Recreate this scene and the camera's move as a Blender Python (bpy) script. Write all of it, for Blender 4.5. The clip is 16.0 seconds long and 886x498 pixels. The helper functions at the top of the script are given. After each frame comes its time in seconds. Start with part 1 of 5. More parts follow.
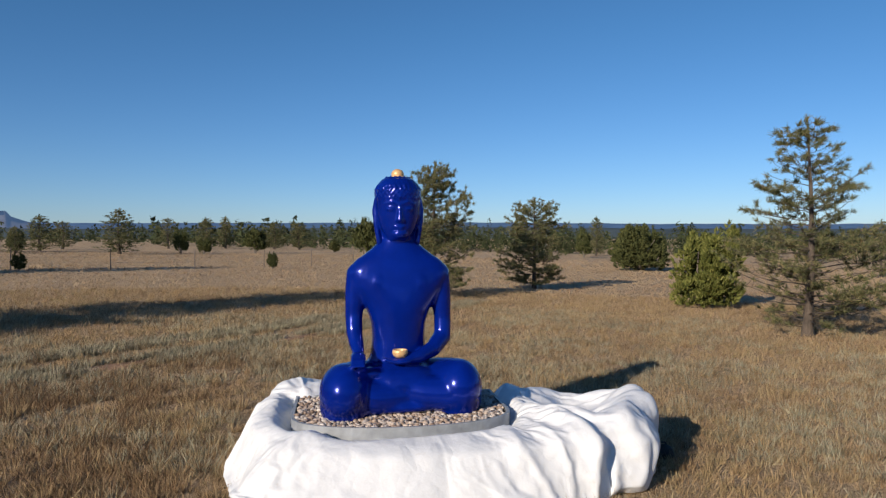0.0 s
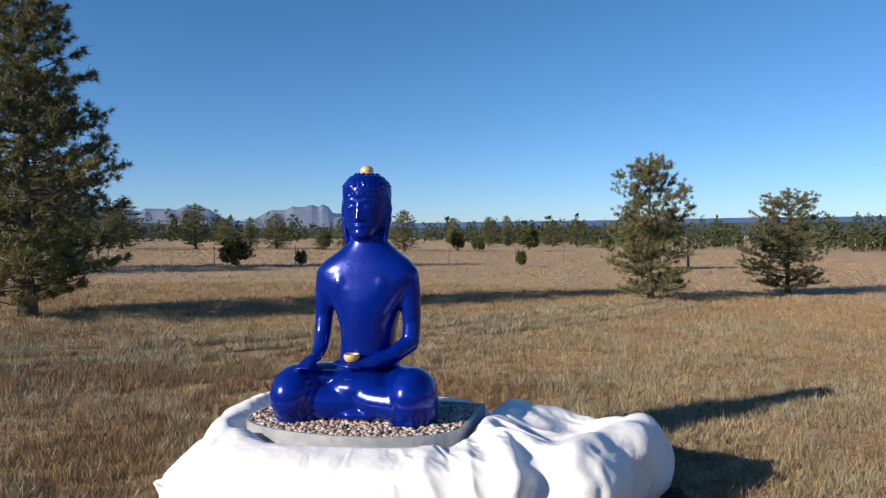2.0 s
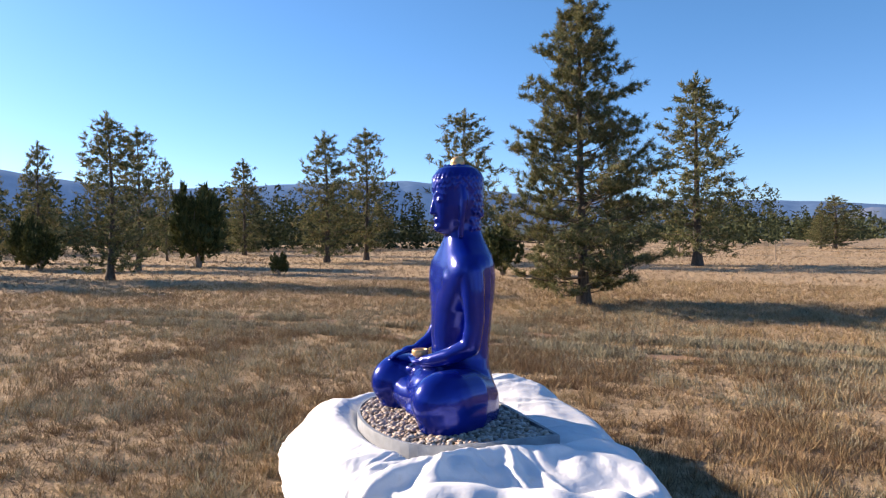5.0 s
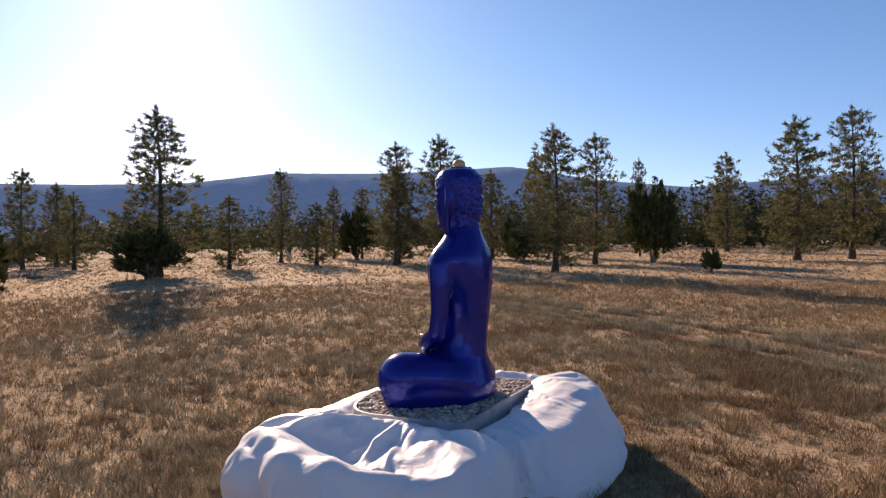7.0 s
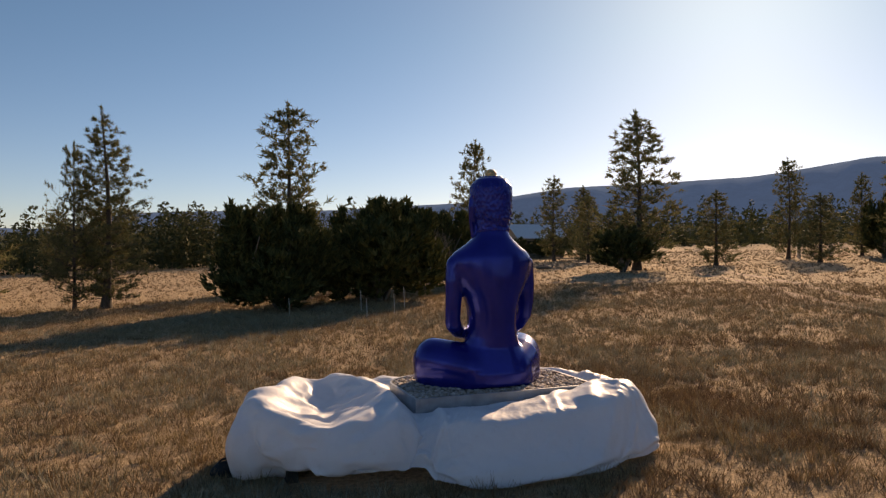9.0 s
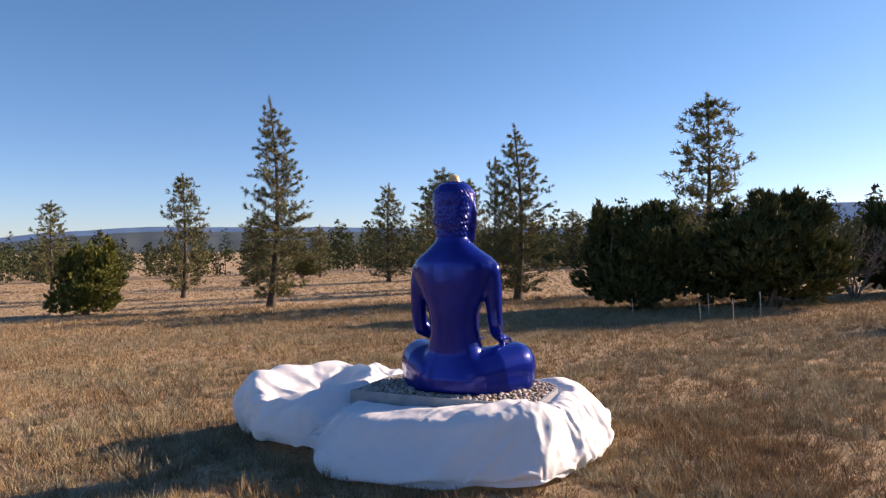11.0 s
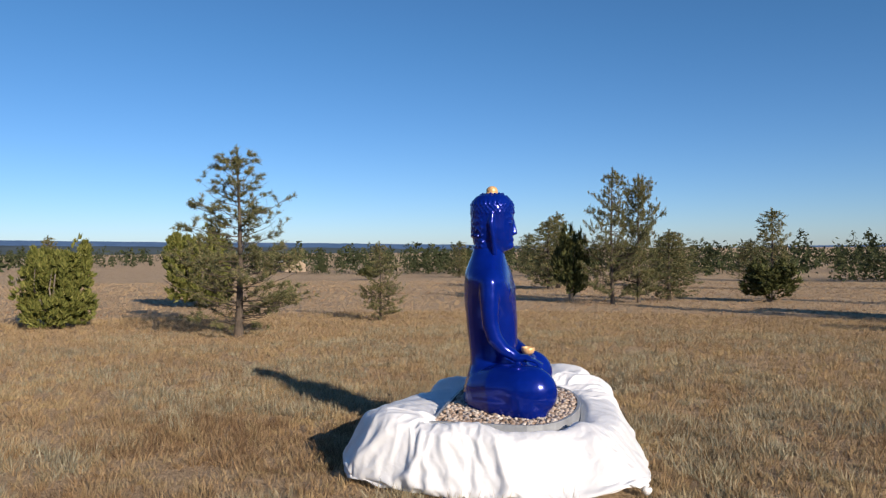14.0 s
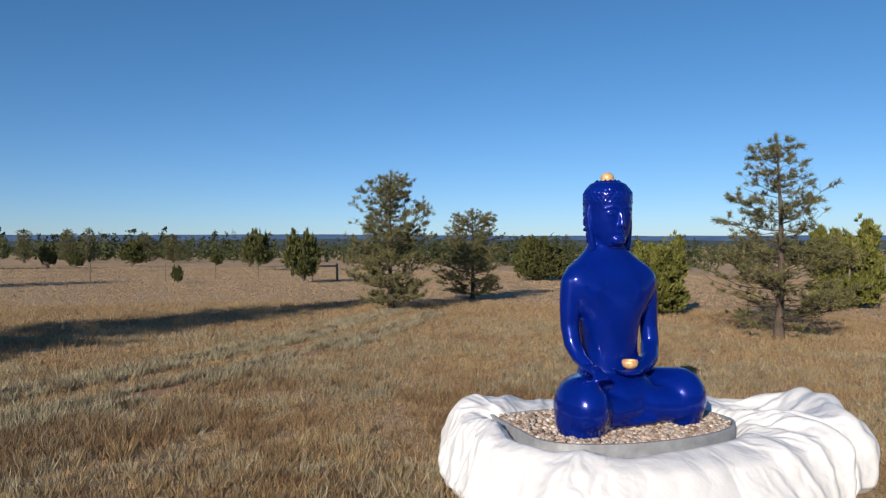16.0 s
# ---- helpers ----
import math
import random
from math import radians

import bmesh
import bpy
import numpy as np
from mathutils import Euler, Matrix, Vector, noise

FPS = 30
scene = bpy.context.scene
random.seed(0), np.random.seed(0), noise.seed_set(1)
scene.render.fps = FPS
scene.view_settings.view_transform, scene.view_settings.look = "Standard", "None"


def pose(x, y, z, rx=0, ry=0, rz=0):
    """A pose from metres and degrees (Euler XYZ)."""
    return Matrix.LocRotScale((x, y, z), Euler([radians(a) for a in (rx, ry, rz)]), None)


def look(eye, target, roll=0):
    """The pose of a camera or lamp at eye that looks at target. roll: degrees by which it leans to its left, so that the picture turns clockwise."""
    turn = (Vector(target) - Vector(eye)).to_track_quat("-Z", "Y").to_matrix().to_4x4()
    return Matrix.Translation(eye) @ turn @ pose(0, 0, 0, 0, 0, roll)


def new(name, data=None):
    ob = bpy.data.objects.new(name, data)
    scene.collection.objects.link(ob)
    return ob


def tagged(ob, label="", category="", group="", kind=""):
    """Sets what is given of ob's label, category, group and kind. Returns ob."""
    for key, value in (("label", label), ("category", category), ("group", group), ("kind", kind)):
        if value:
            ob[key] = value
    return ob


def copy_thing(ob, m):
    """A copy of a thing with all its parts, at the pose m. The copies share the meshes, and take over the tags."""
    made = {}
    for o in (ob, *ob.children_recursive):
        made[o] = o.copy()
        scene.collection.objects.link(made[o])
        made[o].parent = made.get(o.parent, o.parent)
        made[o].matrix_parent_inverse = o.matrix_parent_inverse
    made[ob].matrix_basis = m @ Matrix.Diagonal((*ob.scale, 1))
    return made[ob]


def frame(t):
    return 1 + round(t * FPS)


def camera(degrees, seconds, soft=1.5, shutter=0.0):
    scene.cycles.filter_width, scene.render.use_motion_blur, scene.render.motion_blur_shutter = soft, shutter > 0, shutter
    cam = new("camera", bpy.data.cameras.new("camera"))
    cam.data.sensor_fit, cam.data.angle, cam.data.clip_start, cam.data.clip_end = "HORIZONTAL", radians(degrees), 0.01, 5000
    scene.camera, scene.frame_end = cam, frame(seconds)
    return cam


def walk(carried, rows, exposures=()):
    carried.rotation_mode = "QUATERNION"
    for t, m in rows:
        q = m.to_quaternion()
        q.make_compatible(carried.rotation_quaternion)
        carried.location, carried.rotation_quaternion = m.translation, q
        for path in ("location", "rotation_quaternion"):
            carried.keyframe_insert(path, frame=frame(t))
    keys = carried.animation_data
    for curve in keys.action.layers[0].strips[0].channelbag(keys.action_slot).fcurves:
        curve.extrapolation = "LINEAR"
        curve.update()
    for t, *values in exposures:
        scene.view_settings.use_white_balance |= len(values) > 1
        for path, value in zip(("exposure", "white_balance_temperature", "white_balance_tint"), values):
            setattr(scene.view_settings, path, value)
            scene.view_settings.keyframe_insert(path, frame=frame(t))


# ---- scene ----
cam = camera(64.1, 16.0, soft=1.3)
PATH = [
    (0, (0.79, 0.144, 2.339), (0.584, 2.133, 2.305), -0.2),
    (0.5, (1.54, 0.367, 2.328), (1.151, 2.328, 2.294), -0.2),
    (1, (2.31, 0.656, 2.337), (1.734, 2.571, 2.304), -0.4),
    (1.5, (3.142, 1.148, 2.339), (2.364, 2.99, 2.305), -0.4),
    (2, (3.961, 1.786, 2.335), (2.972, 3.524, 2.299), -0.5),
    (2.5, (4.743, 2.564, 2.345), (3.494, 4.126, 2.311), -0.5),
    (3, (5.408, 3.463, 2.331), (3.902, 4.779, 2.295), -0.7),
    (5.5, (6.83, 8.789, 2.154), (4.846, 8.535, 2.151), -0.8),
    (6, (6.668, 10.159, 2.136), (4.763, 9.548, 2.135), -0.7),
    (6.5, (6.319, 11.569, 2.124), (4.562, 10.613, 2.123), -0.7),
    (7, (5.708, 12.938, 2.104), (4.163, 11.668, 2.104), -0.6),
    (7.5, (4.827, 14.192, 2.087), (3.557, 12.647, 2.087), -0.5),
    (8, (3.787, 15.284, 2.103), (2.845, 13.52, 2.102), -0.4),
    (8.5, (2.513, 16.178, 2.119), (1.932, 14.264, 2.115), -0.4),
    (9, (0.979, 16.68, 2.141), (0.767, 14.692, 2.137), -0.3),
    (9.5, (-0.721, 16.821, 2.147), (-0.556, 14.828, 2.144), -0.3),
    (10, (-2.475, 16.589, 2.16), (-1.927, 14.666, 2.157), -0.3),
    (12.5, (-8.96, 10.557, 2.296), (-7.053, 9.957, 2.291), -0.6),
    (13, (-9.283, 8.561, 2.314), (-7.286, 8.45, 2.309), -0.5),
    (13.5, (-9.185, 6.547, 2.335), (-7.225, 6.948, 2.331), -0.4),
    (14, (-8.616, 4.682, 2.344), (-6.828, 5.578, 2.342), -0.4),
    (14.5, (-7.608, 3.075, 2.344), (-6.112, 4.402, 2.343), -0.3),
    (15, (-6.276, 1.838, 2.362), (-5.162, 3.499, 2.361), -0.3),
    (15.5, (-4.707, 1.004, 2.319), (-4.041, 2.89, 2.318), -0.3),
    (16, (-2.989, 0.543, 2.297), (-2.816, 2.535, 2.295), -0.4),
]
EXPOSURES = [(0, 0.08, 6700, 12), (1.5, 0.32, 6700, 12), (3, 0.80, 6900, 14), (5.5, 1.2, 7500, 19), (5.8, 1.25, 7700, 22), (6.0, 1.35, 7900, 36), (6.3, 1.1, 7900, 26), (7, 0.72, 8500, 29), (8, 0.2, 9900, 28), (9, 0.26, 10800, 26), (9.5, 0.42, 10700, 26), (10, 0.78, 9700, 31), (12.5, 0.9, 7200, 15), (13.5, 0.47, 6900, 14), (14.5, 0.18, 6800, 14), (16, 0.14, 6800, 12)]
walk(cam, [(t, look(eye, target, roll)) for t, eye, target, roll in PATH], EXPOSURES)

# ---- world and sun ----
SUN_AZ, SUN_EL = -119.5, 21.5          # degrees, counter-clockwise from +x
world = bpy.data.worlds.new("sky")
scene.world = world
world.use_nodes = True
wn = world.node_tree
sky = wn.nodes.new("ShaderNodeTexSky")
sky.sky_type = 'NISHITA'
sky.sun_disc = False
sky.sun_elevation = radians(SUN_EL)
sky.sun_rotation = radians(90.0 - SUN_AZ)
sky.altitude = 2100.0
sky.air_density = 1.0
sky.dust_density = 1.5
sky.ozone_density = 5.0
bg = wn.nodes["Background"]
bg.inputs[1].default_value = 0.102
clear = wn.nodes.new("ShaderNodeMix")            # thin, clear mountain air: deeper blue
clear.data_type, clear.blend_type = 'RGBA', 'MULTIPLY'
clear.inputs[0].default_value = 1.0
air = wn.nodes.new("ShaderNodeSeparateXYZ")
wn.links.new(wn.nodes.new("ShaderNodeTexCoord").outputs["Generated"], air.inputs[0])
tone = wn.nodes.new("ShaderNodeValToRGB")
tone.color_ramp.elements[0].position, tone.color_ramp.elements[0].color = 0.0, (0.87, 0.90, 1.0, 1)
tone.color_ramp.elements[1].position, tone.color_ramp.elements[1].color = 0.28, (0.735, 0.975, 1.0, 1)
wn.links.new(air.outputs["Z"], tone.inputs[0])
wn.links.new(tone.outputs[0], clear.inputs[7])
deep = wn.nodes.new("ShaderNodeHueSaturation")
deep.inputs["Saturation"].default_value = 1.07
wn.links.new(sky.outputs[0], deep.inputs["Color"])
wn.links.new(deep.outputs[0], clear.inputs[6])
wn.links.new(clear.outputs[2], bg.inputs[0])

sun_data = bpy.data.lights.new("sun", 'SUN')
sun_data.energy = 5.0
sun_data.angle = radians(0.55)
sun_data.color = (1.0, 0.89, 0.74)
sun = new("sun", sun_data)
_d = Vector((math.cos(radians(SUN_AZ)) * math.cos(radians(SUN_EL)), math.sin(radians(SUN_AZ)) * math.cos(radians(SUN_EL)), math.sin(radians(SUN_EL))))
sun.matrix_world = look(_d * 60, (0, 0, 0))


# ---- helpers ----
CX, CY = -0.45, 8.1          # the statue's place


def ground_z(x, y):
    """The meadow: a plane that falls towards +x, with a shallow dip round the statue, and levels out far away."""
    r = math.hypot(x, y) + 1e-6
    k = 150.0 * math.tanh(r / 150.0) / r
    return k * (-0.0269 * x - 0.0078 * y) - 0.006 - 0.18 * math.exp(-((x - CX) ** 2 + (y - CY) ** 2) / 400.0)


def ground_np(x, y):
    r = np.hypot(x, y) + 1e-6
    k = 150.0 * np.tanh(r / 150.0) / r
    return k * (-0.0269 * x - 0.0078 * y) - 0.006 - 0.18 * np.exp(-((x - CX) ** 2 + (y - CY) ** 2) / 400.0)


def mesh_np(name, verts, faces):
    """A mesh from arrays: verts n x 3, faces m x 3 or m x 4."""
    me = bpy.data.meshes.new(name)
    verts = np.asarray(verts, dtype=np.float32)
    faces = np.asarray(faces, dtype=np.int32)
    k = faces.shape[1]
    me.vertices.add(len(verts))
    me.vertices.foreach_set("co", verts.ravel())
    me.loops.add(faces.size)
    me.loops.foreach_set("vertex_index", faces.ravel())
    me.polygons.add(len(faces))
    me.polygons.foreach_set("loop_start", np.arange(0, faces.size, k, dtype=np.int32))
    me.polygons.foreach_set("loop_total", np.full(len(faces), k, dtype=np.int32))
    me.update(calc_edges=True)
    return me


def shade(me, smooth=True):
    me.polygons.foreach_set("use_smooth", np.full(len(me.polygons), smooth))
    return me


def part(name, bm, material, parent=None, label="", smooth=False):
    """Links a bmesh, or a mesh, as one object under a thing or a part."""
    if isinstance(bm, bmesh.types.BMesh):
        me = bpy.data.meshes.new(name)
        bm.to_mesh(me)
        bm.free()
    else:
        me = bm
    if smooth:
        shade(me)
    if not me.materials:
        me.materials.append(material)
    ob = new(name, me)
    if parent is not None:
        ob.parent = parent
    return tagged(ob, label)


def thing(name, m, label, category, group="", kind=""):
    ob = new(name)
    ob.empty_display_size = 0.2
    ob.matrix_world = m
    return tagged(ob, label, category, group, kind)


class Soup:
    """Collects pieces of geometry as arrays."""

    def __init__(self):
        self.v, self.f, self.n = [], [], 0

    def add(self, v, f):
        v = np.asarray(v, dtype=np.float32)
        self.v.append(v)
        self.f.append(np.asarray(f, dtype=np.int32) + self.n)
        self.n += len(v)

    def tube(self, pts, radii, sides=6):
        pts = np.asarray(pts, dtype=float)
        n = len(pts)
        tan = np.gradient(pts, axis=0)
        tan /= np.linalg.norm(tan, axis=1)[:, None] + 1e-9
        ref = np.array((0.31, 0.17, 0.93)) if abs(tan[0, 2]) < 0.9 else np.array((1.0, 0.1, 0))
        a = np.cross(tan, ref)
        a /= np.linalg.norm(a, axis=1)[:, None] + 1e-9
        b = np.cross(tan, a)
        ang = np.linspace(0, 2 * np.pi, sides, endpoint=False)
        ring = a[:, None, :] * np.cos(ang)[None, :, None] + b[:, None, :] * np.sin(ang)[None, :, None]
        v = pts[:, None, :] + ring * np.asarray(radii, dtype=float)[:, None, None]
        i = np.arange(n - 1)[:, None] * sides
        j = np.arange(sides)[None, :]
        k = (j + 1) % sides
        f = np.stack([i + j, i + k, i + sides + k, i + sides + j], -1).reshape(-1, 4)
        self.add(v.reshape(-1, 3), f)

    def mesh(self, name):
        return mesh_np(name, np.concatenate(self.v), np.concatenate(self.f))


# ---- materials ----
def material(name, rough=0.6, metal=0.0):
    m = bpy.data.materials.new(name)
    m.use_nodes = True
    b = m.node_tree.nodes["Principled BSDF"]
    b.inputs["Roughness"].default_value = rough
    b.inputs["Metallic"].default_value = metal
    return m, m.node_tree, b


def node(nt, kind, **values):
    n = nt.nodes.new(kind)
    for k, v in values.items():
        n.inputs[k].default_value = v
    return n


def ramp(nt, fac, stops):
    r = nt.nodes.new("ShaderNodeValToRGB")
    el = r.color_ramp.elements
    while len(el) < len(stops):
        el.new(0.5)
    for e, (p, c) in zip(el, stops):
        e.position, e.color = p, (*c, 1)
    nt.links.new(fac, r.inputs[0])
    return r


def noise_tex(nt, scale, detail=4.0, coords=None, rough=0.55):
    n = node(nt, "ShaderNodeTexNoise", Scale=scale, Detail=detail, Roughness=rough)
    if coords is not None:
        nt.links.new(coords, n.inputs["Vector"])
    return n


def mix_col(nt, fac, a, b, mode='MIX'):
    m = nt.nodes.new("ShaderNodeMix")
    m.data_type, m.blend_type = 'RGBA', mode
    for s, v in ((0, fac), (6, a), (7, b)):
        if isinstance(v, bpy.types.NodeSocket):
            nt.links.new(v, m.inputs[s])
        else:
            m.inputs[s].default_value = v if s == 0 else (*v, 1)
    return m.outputs[2]


def bump(nt, height, strength, distance, bsdf):
    b = node(nt, "ShaderNodeBump", Strength=strength, Distance=distance)
    nt.links.new(height, b.inputs["Height"])
    nt.links.new(b.outputs[0], bsdf.inputs["Normal"])
    return b


def position(nt):
    return nt.nodes.new("ShaderNodeNewGeometry").outputs["Position"]


def island(nt):
    return nt.nodes.new("ShaderNodeNewGeometry").outputs["Random Per Island"]


def mat_ground():
    m, nt, b = material("meadow", 0.95)
    p = position(nt)
    big = noise_tex(nt, 0.09, 5, p)
    mid = noise_tex(nt, 0.9, 6, p, 0.65)
    fine = noise_tex(nt, 14.0, 6, p, 0.7)
    c1 = ramp(nt, big.outputs[0], [(0.32, (0.54, 0.39, 0.255)), (0.5, (0.62, 0.465, 0.315)), (0.68, (0.50, 0.36, 0.235))])
    c2 = ramp(nt, mid.outputs[0], [(0.3, (0.38, 0.255, 0.16)), (0.5, (0.57, 0.425, 0.285)), (0.72, (0.49, 0.385, 0.26))])
    c = mix_col(nt, 0.55, c1.outputs[0], c2.outputs[0])
    c3 = ramp(nt, fine.outputs[0], [(0.3, (0.44, 0.42, 0.38)), (0.65, (1.10, 1.09, 1.05))])
    c = mix_col(nt, 1.0, c, c3.outputs[0], 'MULTIPLY')
    nt.links.new(c, b.inputs["Base Color"])
    bump(nt, fine.outputs[0], 0.9, 0.12, b)
    b.inputs["Specular IOR Level"].default_value = 0.1
    return m


def leaf_mat(name, stops, patch, rough=0.7, trans=0.35, clump=0.0):
    """Foliage or grass: colour by blade, and by patch of the meadow; lets some light through."""
    m, nt, b = material(name, rough)
    p = position(nt)
    r = ramp(nt, island(nt), stops)
    n = noise_tex(nt, 0.35, 4, p)
    t = ramp(nt, n.outputs[0], patch)
    c = mix_col(nt, 1.0, r.outputs[0], t.outputs[0], 'MULTIPLY')
    if clump:
        k = ramp(nt, noise_tex(nt, clump, 5, p, 0.62).outputs[0], [(0.39, (0.58, 0.54, 0.51)), (0.49, (1.05, 1.03, 1.0)), (0.64, (1.32, 1.28, 1.2))])
        c = mix_col(nt, 1.0, c, k.outputs[0], 'MULTIPLY')
    nt.links.new(c, b.inputs["Base Color"])
    b.inputs["Specular IOR Level"].default_value = 0.12
    tr = nt.nodes.new("ShaderNodeBsdfTranslucent")
    nt.links.new(c, tr.inputs[0])
    mx = nt.nodes.new("ShaderNodeMixShader")
    mx.inputs[0].default_value = trans
    out = nt.nodes["Material Output"]
    nt.links.new(b.outputs[0], mx.inputs[1])
    nt.links.new(tr.outputs[0], mx.inputs[2])
    nt.links.new(mx.outputs[0], out.inputs[0])
    return m


def turf_mat(name):
    """Dry meadow grass: rust, straw and grey-green by the tuft, lighter and darker by the blade."""
    m, nt, b = material(name, 0.75)
    p = position(nt)
    tuft = noise_tex(nt, 3.1, 5, p, 0.72)
    c = ramp(nt, tuft.outputs[0], [(0.32, (0.16, 0.110, 0.064)), (0.42, (0.28, 0.198, 0.116)), (0.50, (0.38, 0.290, 0.178)), (0.57, (0.31, 0.255, 0.150)), (0.64, (0.45, 0.380, 0.255)), (0.74, (0.28, 0.275, 0.18))])
    patch = ramp(nt, noise_tex(nt, 0.42, 4, p).outputs[0], [(0.3, (0.80, 0.72, 0.68)), (0.48, (1.04, 1.0, 0.97)), (0.68, (1.24, 1.20, 1.08))])
    blade = ramp(nt, island(nt), [(0.0, (0.42, 0.40, 0.38)), (0.5, (0.9, 0.88, 0.86)), (1.0, (1.18, 1.16, 1.12))])
    col = mix_col(nt, 1.0, mix_col(nt, 1.0, c.outputs[0], patch.outputs[0], 'MULTIPLY'), blade.outputs[0], 'MULTIPLY')
    nt.links.new(col, b.inputs["Base Color"])
    b.inputs["Specular IOR Level"].default_value = 0.12
    tr = nt.nodes.new("ShaderNodeBsdfTranslucent")
    nt.links.new(col, tr.inputs[0])
    mx = nt.nodes.new("ShaderNodeMixShader")
    mx.inputs[0].default_value = 0.07
    nt.links.new(b.outputs[0], mx.inputs[1])
    nt.links.new(tr.outputs[0], mx.inputs[2])
    nt.links.new(mx.outputs[0], nt.nodes["Material Output"].inputs[0])
    return m


def mat_bark(name, dark, light):
    m, nt, b = material(name, 0.9)
    tc = nt.nodes.new("ShaderNodeTexCoord").outputs["Object"]
    mp = nt.nodes.new("ShaderNodeMapping")
    mp.inputs["Scale"].default_value = (9, 9, 2.2)
    nt.links.new(tc, mp.inputs[0])
    n = noise_tex(nt, 1.6, 6, mp.outputs[0], 0.7)
    c = ramp(nt, n.outputs[0], [(0.35, dark), (0.65, light)])
    nt.links.new(c.outputs[0], b.inputs["Base Color"])
    bump(nt, n.outputs[0], 0.8, 0.03, b)
    return m


def mat_statue():
    m, nt, b = material("blue_lacquer", 0.2)
    tc = nt.nodes.new("ShaderNodeTexCoord").outputs["Object"]
    n = noise_tex(nt, 3.0, 5, tc)
    f = noise_tex(nt, 60.0, 3, tc)
    c = ramp(nt, n.outputs[0], [(0.3, (0.0003, 0.012, 0.19)), (0.7, (0.0006, 0.019, 0.275))])
    nt.links.new(c.outputs[0], b.inputs["Base Color"])
    r = ramp(nt, f.outputs[0], [(0.3, (0.15, 0.15, 0.15)), (0.7, (0.23, 0.23, 0.23))])
    nt.links.new(r.outputs[0], b.inputs["Roughness"])
    b.inputs["Coat Weight"].default_value = 0.15
    b.inputs["Specular IOR Level"].default_value = 0.35
    b.inputs["Coat Roughness"].default_value = 0.08
    b.inputs["Metallic"].default_value = 0.3
    bump(nt, n.outputs[0], 0.10, 0.03, b)
    return m


def mat_gold():
    m, nt, b = material("gold_paint", 0.4, 0.25)
    n = noise_tex(nt, 25.0, 4, nt.nodes.new("ShaderNodeTexCoord").outputs["Object"])
    c = ramp(nt, n.outputs[0], [(0.35, (0.62, 0.36, 0.15)), (0.65, (0.86, 0.56, 0.28))])
    nt.links.new(c.outputs[0], b.inputs["Base Color"])
    return m


def mat_tarp():
    m, nt, b = material("white_tarp", 0.5)
    tc = nt.nodes.new("ShaderNodeTexCoord").outputs["Object"]
    big = noise_tex(nt, 2.2, 5, tc, 0.6)
    warp = mix_col(nt, 0.25, tc, noise_tex(nt, 2.5, 3, tc).outputs[1])
    crum = []
    for sc in (3.2, 9.0):
        v = nt.nodes.new("ShaderNodeTexVoronoi")
        v.feature = 'DISTANCE_TO_EDGE'
        v.inputs["Scale"].default_value = sc
        nt.links.new(warp, v.inputs["Vector"])
        crum.append(v.outputs["Distance"])
    fine = noise_tex(nt, 40, 4, tc, 0.6)
    dirt = noise_tex(nt, 7.0, 7, tc, 0.7)
    c = ramp(nt, big.outputs[0], [(0.3, (0.80, 0.83, 0.87)), (0.7, (0.86, 0.885, 0.92))])
    d = ramp(nt, dirt.outputs[0], [(0.60, (1, 1, 1)), (0.74, (0.86, 0.83, 0.79))])
    nt.links.new(mix_col(nt, 1.0, c.outputs[0], d.outputs[0], 'MULTIPLY'), b.inputs["Base Color"])
    h = mix_col(nt, 0.2, crum[0], crum[1])
    h = mix_col(nt, 0.08, h, fine.outputs[0])
    bump(nt, h, 0.4, 0.07, b)
    b.inputs["Specular IOR Level"].default_value = 0.4
    tr = nt.nodes.new("ShaderNodeBsdfTranslucent")
    tr.inputs[0].default_value = (0.80, 0.82, 0.85, 1)
    mx = nt.nodes.new("ShaderNodeMixShader")
    mx.inputs[0].default_value = 0.14
    nt.links.new(b.outputs[0], mx.inputs[1])
    nt.links.new(tr.outputs[0], mx.inputs[2])
    nt.links.new(mx.outputs[0], nt.nodes["Material Output"].inputs[0])
    return m


def mat_pebble():
    m, nt, b = material("pebbles", 0.7)
    r = ramp(nt, island(nt), [(0.0, (0.16, 0.11, 0.08)), (0.3, (0.36, 0.27, 0.21)), (0.55, (0.50, 0.42, 0.36)), (0.8, (0.30, 0.27, 0.26)), (1.0, (0.62, 0.57, 0.52))])
    nt.links.new(r.outputs[0], b.inputs["Base Color"])
    return m


def mat_plain(name, col, rough=0.6, metal=0.0, var=0.25, scale=6.0):
    m, nt, b = material(name, rough, metal)
    n = noise_tex(nt, scale, 6, nt.nodes.new("ShaderNodeTexCoord").outputs["Object"], 0.65)
    lo = tuple(x * (1 - var) for x in col)
    hi = tuple(x * (1 + var) for x in col)
    c = ramp(nt, n.outputs[0], [(0.3, lo), (0.7, hi)])
    nt.links.new(c.outputs[0], b.inputs["Base Color"])
    bump(nt, n.outputs[0], 0.2, 0.01, b)
    return m


def mat_hills(name, col, haze_glow):
    """Plain far-hill backdrop: haze from miles of air painted in as bluish colour and faint glow."""
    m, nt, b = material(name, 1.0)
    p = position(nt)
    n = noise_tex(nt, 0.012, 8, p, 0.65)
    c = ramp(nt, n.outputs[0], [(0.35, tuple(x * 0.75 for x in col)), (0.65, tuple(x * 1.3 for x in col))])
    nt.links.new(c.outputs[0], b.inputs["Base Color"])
    b.inputs["Emission Color"].default_value = (*haze_glow, 1)
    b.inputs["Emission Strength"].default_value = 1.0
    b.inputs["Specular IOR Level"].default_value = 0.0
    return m


